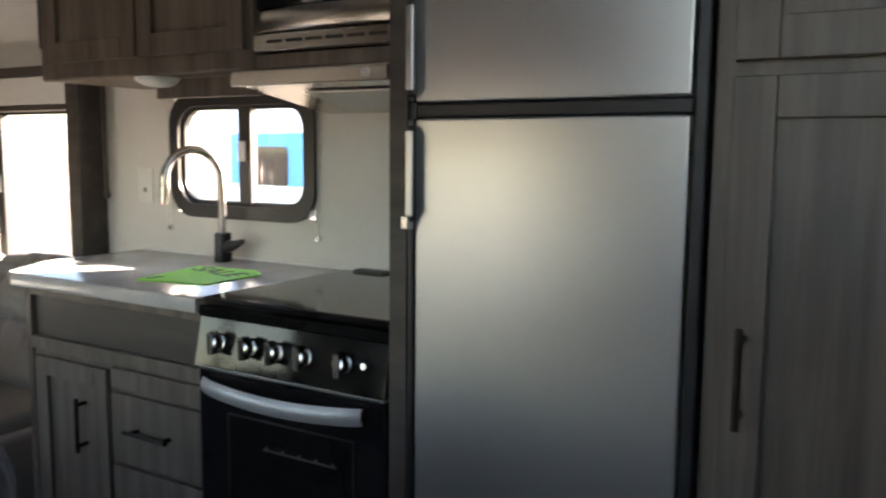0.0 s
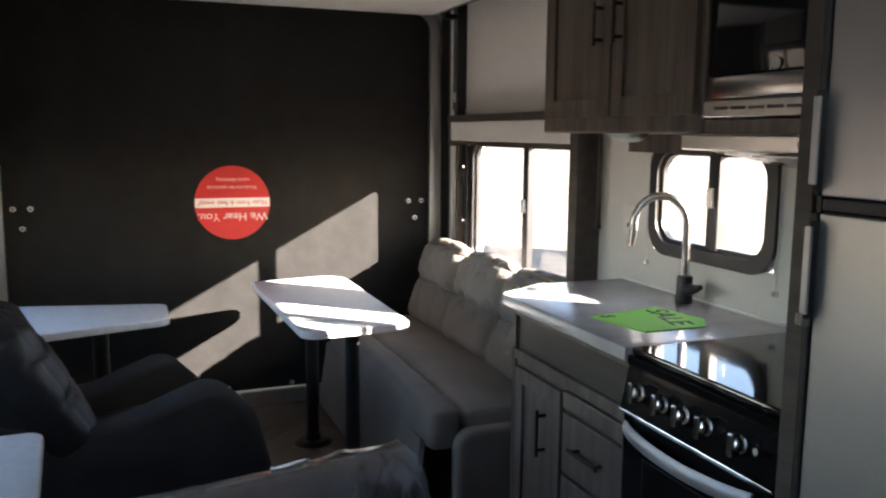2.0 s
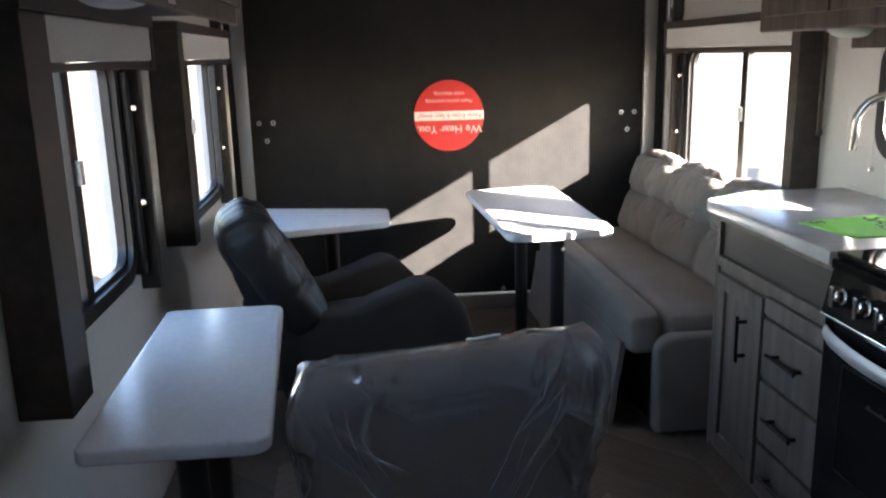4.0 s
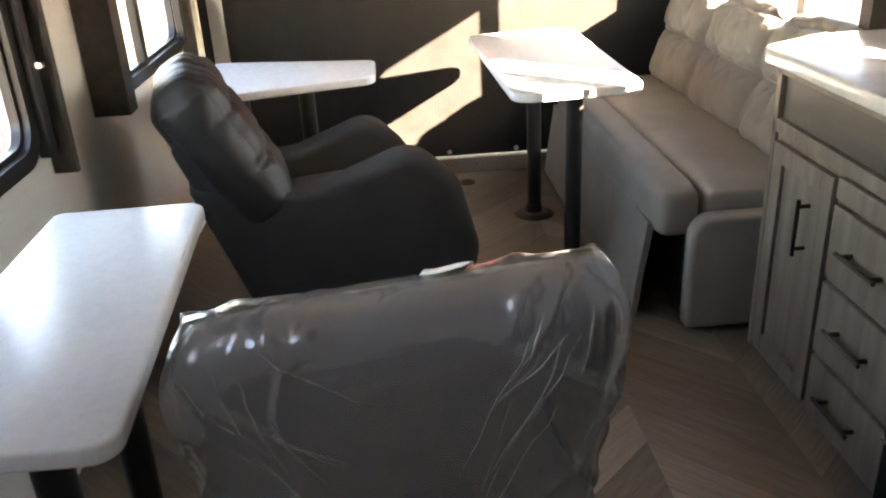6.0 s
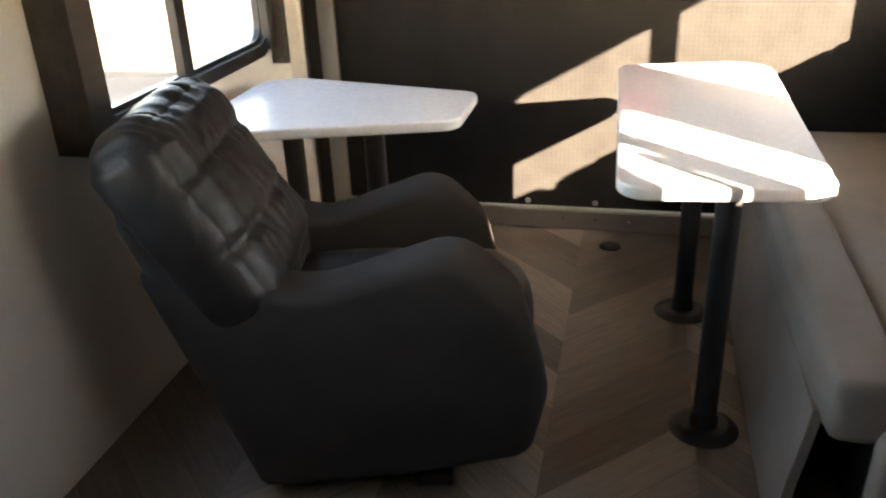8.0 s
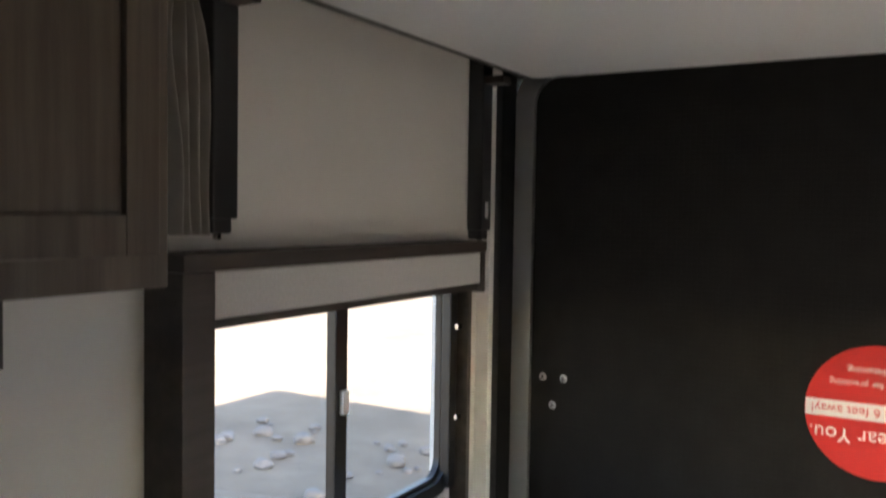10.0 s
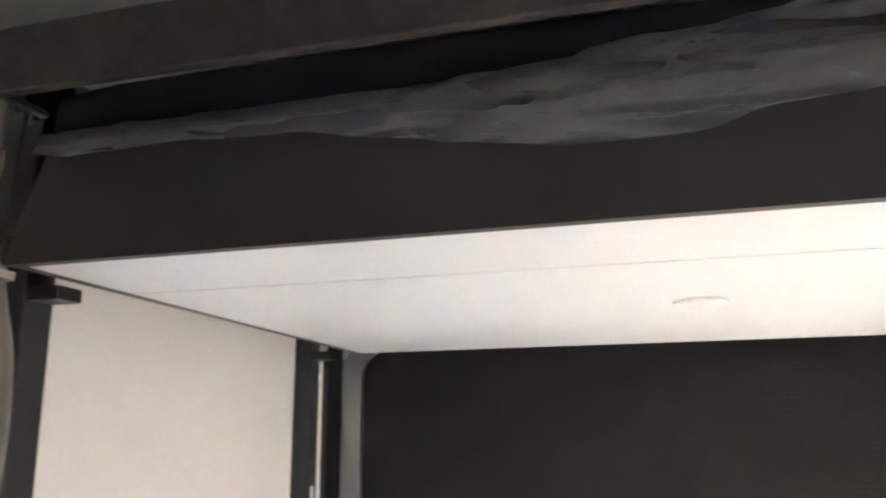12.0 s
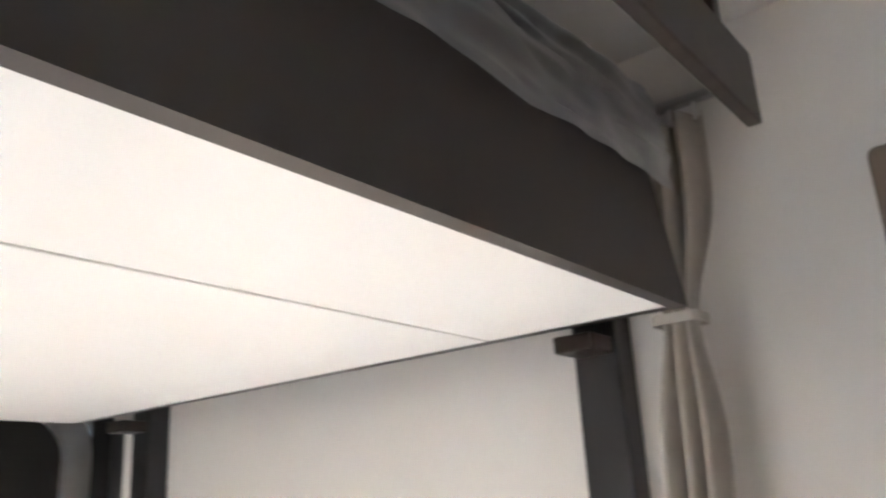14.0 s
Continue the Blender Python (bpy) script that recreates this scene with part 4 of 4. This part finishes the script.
dd = panel_door(bc, 1.834, -1, -2.228, -1.932, 0.10, 0.685, 0.05)
bar_handle(dd, (1.816, -2.143, 0.605), (1.816, -2.143, 0.462), (-1, 0, 0))
for z0, z1 in ((0.645, 0.695), (0.455, 0.632), (0.26, 0.443), (0.09, 0.248)):
    w = part("drawer_front", box(1.816, 1.834, -2.565, -2.245, z0, z1, 0.003), "wood", bc)
    if z1 - z0 > 0.1:
        bar_handle(w, (1.816, -2.475, (z0 + z1) / 2 + 0.005), (1.816, -2.325, (z0 + z1) / 2 + 0.005), (-1, 0, 0))

ct = thing("countertop", "grey marbled laminate countertop with a pale edge", "countertop", at=(2.07, -2.2, 0.873))
edge = rounded([(1.792, -2.585), (2.336, -2.585), (2.336, -1.735), (1.99, -1.735), (1.792, -1.85)], [0.0, 0.0, 0.0, 0.12, 0.07], 8)
part("slab", plate(edge, 0.8725, 0.909, "z", 0.006, 3), "counter", ct, "", 40)
part("backsplash_seam", box(2.328, 2.3385, -2.585, -1.735, 0.909, 0.914, 0.001), "whiteplastic", ct)

fc = thing("faucet", "gooseneck kitchen faucet with a black base", "faucet", at=(2.27, -2.18, 0.91))
part("base", rod((2.27, -2.18, 0.909), (2.27, -2.18, 0.995), 0.026, 0.024, 24, 0.003), "black", fc, "matte black faucet body", 40)
part("lever", sweep([(2.27, -2.2, 0.955), (2.265, -2.235, 0.962), (2.255, -2.275, 0.975)], [0.02, 0.014, 0.008], 12), "black", fc, "", 40)
neck = [(2.27, -2.18, 0.99), (2.27, -2.18, 1.15)]
for k in range(1, 13):
    a = math.pi * k / 12 * 1.06
    neck.append((2.27 - 0.085 * (1 - math.cos(a)) * 0.8, -2.18 + 0.085 * (1 - math.cos(a)) * 0.5, 1.15 + 0.09 * math.sin(a)))
part("neck", sweep(neck, 0.0125, 14), "chrome", fc, "brushed steel gooseneck spout", 60)
part("nozzle", rod(neck[-1], (neck[-1][0] - 0.004, neck[-1][1] + 0.003, neck[-1][2] - 0.05), 0.0135, 0.012, 16), "chrome", fc, "", 40)

sg = thing("sale_sign", "fluorescent green cardboard sale sign on the counter", "sign", at=(2.03, -2.35, 0.91))
sgn = rounded([(1.885, -2.27), (2.14, -2.215), (2.175, -2.40), (2.12, -2.475), (1.925, -2.475)], [0.003, 0.003, 0.01, 0.01, 0.003], 3)
part("card", plate(sgn, 0.9095, 0.9125, "z", 0), "green", sg)
mt = Matrix.Translation((2.09, -2.345, 0.9127)) @ Matrix.Rotation(radians(-102), 4, "Z")
lettering("sale_word", "SALE", 0.095, mt, "ink", sg)
lettering("dollar_mark", "$", 0.06, Matrix.Translation((1.93, -2.285, 0.9127)) @ Matrix.Rotation(radians(-102), 4, "Z"), "ink", sg)

# ---- stove ----
sv = thing("stove", "black gas range with a glass lid and steel handle", "stove", at=(2.06, -2.86, 0))
part("body", box(1.815, 2.335, -3.115, -2.592, 0.02, 0.868, 0.004), "enamel", sv)
part("lid", box(1.80, 2.315, -3.105, -2.60, 0.896, 0.914, 0.006, 3), "blackglass", sv, "glossy black glass stove lid")
part("lid_rim", box(1.792, 2.32, -3.112, -2.594, 0.870, 0.895, 0.005), "enamel", sv)
for hy in (-2.70, -3.0):
    part("lid_hinge", box(2.285, 2.325, hy - 0.05, hy + 0.05, 0.905, 0.921, 0.004), "black", sv)
cp = bmesh.new()
pts = [(1.778, 0.765), (1.80, 0.868), (1.82, 0.868), (1.82, 0.765)]
plate(pts, -3.112, -2.594, "y", 0.003, 2, cp)
pn = part("control_panel", cp, "enamel", sv, "black enamel control panel", 30)
nrm = Vector((-0.98, 0, 0.21)).normalized()
for ky in (-2.665, -2.757, -2.832, -2.909, -3.012):
    c = Vector((1.789, ky, 0.818))
    kb = part("knob", rod(c, c + nrm * 0.010, 0.021, 0.020, 24, 0.002), "chrome", sv, "satin chrome knob", 35)
    part("knob_grip", rod(c + nrm * 0.009, c + nrm * 0.03, 0.0165, 0.014, 20, 0.003), "chrome", kb, "", 35)
    part("knob_bar", box(c.x - 0.036, c.x - 0.010, ky - 0.007, ky + 0.007, 0.797, 0.846, 0.003), "chrome", kb)
part("igniter", rod((1.786, -3.065, 0.822), (1.772, -3.065, 0.825), 0.007, seg=14), "chrome", sv)
part("trim_line", box(1.774, 1.80, -3.112, -2.594, 0.757, 0.764, 0.002), "chrome", sv, "bright steel trim strip")
od = part("oven_door", box(1.786, 1.815, -3.11, -2.596, 0.27, 0.755, 0.006), "blackglass", sv, "black glass oven door")
part("oven_window", box(1.7845, 1.7858, -3.03, -2.69, 0.40, 0.66, 0), "enamel", od)
for a, c, z0, z1 in ((-3.034, -2.686, 0.66, 0.664), (-3.034, -2.686, 0.396, 0.40), (-2.690, -2.686, 0.40, 0.66), (-3.034, -3.03, 0.40, 0.66)):
    part("window_trim", box(1.7835, 1.786, a, c, z0, z1, 0), "bronze", od)
hp = [(1.779 - 0.024 * math.sin(math.pi * k / 16) ** 0.6, -2.625 - 0.435 * k / 16, 0.722 - 0.010 * math.sin(math.pi * k / 16)) for k in range(17)]


def handle_band(u, v):
    k = u * 16
    x, y, z = (hp[int(min(k, 15))][q] + (hp[int(min(k, 15)) + 1][q] - hp[int(min(k, 15))][q]) * (k - int(min(k, 15))) for q in range(3))
    return (x - 0.006 * math.sin(math.pi * v), y, z + 0.015 - 0.030 * v)


part("oven_handle", sheet(handle_band, 48, 6, 0.007), "handle_grey", od, "curved satin grey handle", 50)
part("oven_rack", box(1.7836, 1.7845, -2.99, -2.79, 0.598, 0.603, 0), "chrome", od)
for k in range(5):
    part("rack_hook", box(1.7832, 1.7844, -2.985 + 0.045 * k, -2.978 + 0.045 * k, 0.603, 0.609, 0), "chrome", od)
part("trim_line", box(1.784, 1.80, -3.112, -2.594, 0.260, 0.268, 0.002), "chrome", sv)
part("drawer", box(1.79, 1.815, -3.11, -2.596, 0.06, 0.255, 0.005), "enamel", sv)

# ---- upper cabinet, microwave, hood ----
uc = thing("upper_cabinet", "grey-brown wooden upper cabinet with bar handles", "cabinet", "kitchen cabinets", at=(2.16, -2.2, 1.43))
part("body", box(2.0, 2.338, -2.575, -1.775, 1.43, 2.085, 0.003), "wood", uc)
part("face_frame", box(1.982, 1.9995, -2.59, -1.77, 1.428, 2.09, 0.008, 3), "wood", uc)
for y0, y1, hy in ((-2.195, -1.815, -2.15), (-2.575, -2.205, -2.25)):
    d = panel_door(uc, 1.981, -1, y0, y1, 1.475, 2.05)
    bar_handle(d, (1.963, hy, 1.80), (1.963, hy, 1.675), (-1, 0, 0))
mb = thing("microwave_cabinet", "grey-brown wooden cabinet housing the microwave", "cabinet", "kitchen cabinets", at=(2.16, -2.86, 1.43))
part("bottom_rail", box(1.985, 2.338, -3.135, -2.595, 1.428, 1.462, 0.003), "wood", mb)
part("back_board", box(2.31, 2.338, -3.135, -2.595, 1.463, 2.08, 0), "wood", mb)
part("top_box", box(1.985, 2.338, -3.135, -2.595, 1.80, 2.085, 0.003), "wood", mb)
mw = thing("microwave", "stainless and black built-in microwave oven", "microwave", at=(2.14, -2.86, 1.463))
part("case", box(1.995, 2.3, -3.125, -2.60, 1.4635, 1.79, 0.004), "enamel", mw)
bm = bmesh.new()
prof = [(1.955 + 0.03 * (abs(k - 6) / 6) ** 2, -2.602 - 0.52 * k / 12) for k in range(13)]
outl = prof + [(2.0, -3.122), (2.0, -2.602)]
part("door", plate(outl, 1.562, 1.775, "z", 0.003, 2), "blackglass", mw, "curved black glass door", 30)
part("lower_band", plate(outl, 1.510, 1.560, "z", 0.004, 2), "stainless", mw, "curved stainless band", 30)
part("upper_band", plate(outl, 1.7765, 1.79, "z", 0.003, 2), "stainless", mw, "", 30)
part("badge", rod((1.953, -2.86, 1.575), (1.9505, -2.86, 1.575), 0.012, seg=24), "chrome", mw)
vg = part("vent_grille", box(1.972, 1.995, -3.12, -2.603, 1.466, 1.506, 0.003), "stainless", mw, "stainless vent strip with slots")
for k in range(8):
    y = -2.645 - 0.058 * k
    part("slot", box(1.9705, 1.9722, y - 0.046, y, 1.484, 1.491, 0), "black", vg)
hd = thing("range_hood", "stainless range hood below the microwave", "hood", at=(2.1, -2.85, 1.39))
part("front", box(1.968, 1.985, -3.135, -2.53, 1.388, 1.426, 0.004), "stainless", hd)
part("body", plate([(1.985, 1.395), (2.325, 1.34), (2.325, 1.427), (1.985, 1.427)], -3.135, -2.535, "y", 0.003), "stainless", hd)
part("filter", plate([(2.06, 1.379), (2.26, 1.347), (2.26, 1.343), (2.06, 1.375)], -3.0, -2.68, "y", 0), "steel", hd, "grey mesh filter")
part("switch", rod((1.968, -2.93, 1.407), (1.962, -2.93, 1.407), 0.010, seg=20), "steel", hd)
part("control", box(1.9645, 1.9685, -3.03, -2.985, 1.392, 1.422, 0.001), "black", hd)
ub = thing("under_cabinet_board", "brown wooden board below the upper cabinet", "board", at=(2.2, -2.3, 1.39))
part("board", box(2.06, 2.08, -2.53, -2.16, 1.375, 1.427, 0.002), "wood", ub)
pl = thing("puck_light", "round white puck light under the kitchen cabinet", "light", "puck lights", at=(2.03, -2.22, 1.427))
puck(pl, 2.035, -2.2, 1.4275, 0.062, 0.02)

# ---- right wall details ----
sw = thing("shade_wand", "dark rod hanging on the wall beside the window", "rod", at=(W - 0.03, -1.6, 1.08))
part("rod", sweep([(W - 0.03, -1.602, 1.46), (W - 0.03, -1.6, 1.25), (W - 0.03, -1.602, 1.09)], 0.008, 10), "wood_dark", sw)
part("tip", rod((W - 0.03, -1.602, 1.095), (W - 0.03, -1.602, 1.075), 0.011, seg=14), "black", sw)
for cy in (-1.882, -2.492):
    cd = thing("blind_cord", "thin white blind cord held by a metal snap", "cord", "blind cords", at=(W - 0.006, cy, 0.99))
    part("cord", sweep([(W - 0.008, cy, 1.40), (W - 0.006, cy, 1.2), (W - 0.006, cy, 1.0)], 0.0018, 6), "whiteplastic", cd)
    part("snap", rod((W - 0.0005, cy, 0.99), (W - 0.012, cy, 0.99), 0.010, 0.007, 16), "chrome", cd)
ol = thing("outlet", "white electrical outlet plate on the kitchen wall", "outlet", at=(W, -1.765, 1.12))
part("plate", box(W - 0.006, W - 0.0005, -1.80, -1.73, 1.065, 1.18, 0.002), "whiteplastic", ol)
part("socket", box(W - 0.0075, W - 0.0062, -1.770, -1.760, 1.10, 1.115, 0.001), "black", ol)
tk = thing("wall_tag", "small white and red paper tag on the kitchen wall", "tag", at=(W, -2.9, 1.2))
part("paper", box(W - 0.0025, W - 0.001, -2.80, -2.74, 1.20, 1.31, 0), "paper", tk)
part("red_bar", box(W - 0.0032, W - 0.0026, -2.80, -2.74, 1.295, 1.306, 0), "red", tk)

# ---- refrigerator and pantry ----
pd = thing("end_panel", "tall grey-brown wooden panel between stove and refrigerator", "panel", at=(2.05, -3.158, 0))
part("board", box(1.755, 2.338, -3.177, -3.138, 0.0, 2.44, 0.002), "wood_dark", pd)
rf = thing("refrigerator", "grey steel-look two-door refrigerator in a black frame", "refrigerator", at=(2.05, -3.44, 0))
part("case", box(1.80, 2.33, -3.70, -3.18, 0.02, 2.05, 0.003), "black", rf)
fr = box(1.762, 1.80, -3.7, -3.68, 0.02, 2.05, 0.003)
box(1.762, 1.80, -3.191, -3.179, 0.02, 2.05, 0.003, bm=fr)
part("black_frame", fr, "black", rf)
for z0, z1, hz0, hz1, nm in ((0.25, 1.297, 1.115, 1.285, "lower_door"), (1.325, 2.03, 1.335, 1.50, "upper_door")):
    d = part(nm, box(1.757, 1.80, -3.676, -3.193, z0, z1, 0.004, 3), "steel", rf)
    g = part("handle", box(1.738, 1.756, -3.198, -3.186, hz0, hz1, 0.004, 3), "black", d, "black recessed edge handle")
    part("handle_grip", box(1.732, 1.7375, -3.203, -3.188, hz0 + 0.01, hz1 - 0.01, 0.002, 2), "steel", g)
    part("edge_trim", box(1.752, 1.80, -3.1925, -3.180, z0, z1, 0.003), "black", d)
part("divider", box(1.762, 1.80, -3.679, -3.192, 1.2985, 1.3235, 0.004), "black", rf, "black strip between the doors")
part("door_latch", box(1.735, 1.757, -3.192, -3.176, 1.10, 1.125, 0.003), "chrome", rf, "small steel door latch")
pt = thing("pantry_cabinet", "tall grey-brown wooden pantry cabinet", "cabinet", "kitchen cabinets", at=(2.05, -4.1, 0))
part("body", box(1.775, 2.338, -4.5, -3.705, 0.0, 2.44, 0.003), "wood", pt)
d = panel_door(pt, 1.775, -1, -4.2, -3.735, 0.12, 1.35, 0.06)
bar_handle(d, (1.757, -3.765, 0.99), (1.757, -3.765, 0.84), (-1, 0, 0))
panel_door(pt, 1.775, -1, -4.2, -3.735, 1.372, 2.35, 0.06)

# ---- left upper cabinets ----
lc = thing("upper_cabinet", "dark grey-brown wooden upper cabinet over the windows", "cabinet", "overhead cabinets", at=(0.16, -2.45, 1.5))
part("body", box(0.002, 0.317, -3.22, -1.735, 1.517, 2.11, 0.003), "wood_dark", lc)
part("face_frame", box(0.3175, 0.335, -3.22, -1.725, 1.487, 2.12, 0.003), "wood", lc)
part("crown", box(0.3355, 0.343, -3.22, -1.725, 2.085, 2.122, 0.004), "wood", lc)
for k in range(4):
    y1 = -1.755 - 0.365 * k
    d = panel_door(lc, 0.3355, 1, y1 - 0.355, y1, 1.535, 2.075, 0.055)
    bar_handle(d, (0.3535, y1 - (0.325 if k % 2 == 0 else 0.03), 1.66), (0.3535, y1 - (0.325 if k % 2 == 0 else 0.03), 1.79), (1, 0, 0))
tv = thing("television", "pale glossy panel with rounded corners beside the cabinet", "panel", at=(0.17, -3.24, 1.5))
part("back", plate(rrect(-0.0 + 0.004, 0.338, 1.488, 2.1, 0.035), -3.25, -3.222, "y", 0.004), "black", tv, "", 40)
part("face", plate(rrect(0.01, 0.332, 1.496, 2.09, 0.03), -3.254, -3.2505, "y", 0.001), "bedunder", tv, "pale glossy front", 40)
pl = thing("puck_light", "round white puck light under the overhead cabinet", "light", "puck lights", at=(0.26, -2.74, 1.516))
puck(pl, 0.25, -2.72, 1.5155, 0.075, 0.026)
tg = thing("hang_tag", "white paper tag hanging from a cabinet handle", "tag", at=(0.36, -3.05, 1.48))
part("paper", sheet(lambda u, v: (0.392 + 0.004 * math.sin(v * 4), -3.06 + 0.055 * u + 0.14 * v, 1.66 - 0.18 * v), 2, 10, 0.0008), "paper", tg)
part("string", sweep([(0.396, -3.03, 1.66), (0.396, -3.04, 1.70), (0.396, -3.045, 1.73)], 0.0015, 6), "whiteplastic", tg)
part("printed_bar", sheet(lambda u, v: (0.3945, -3.045 + 0.035 * u + 0.04 * v, 1.645 - 0.05 * v), 2, 4, 0.0006), "ink", tg)
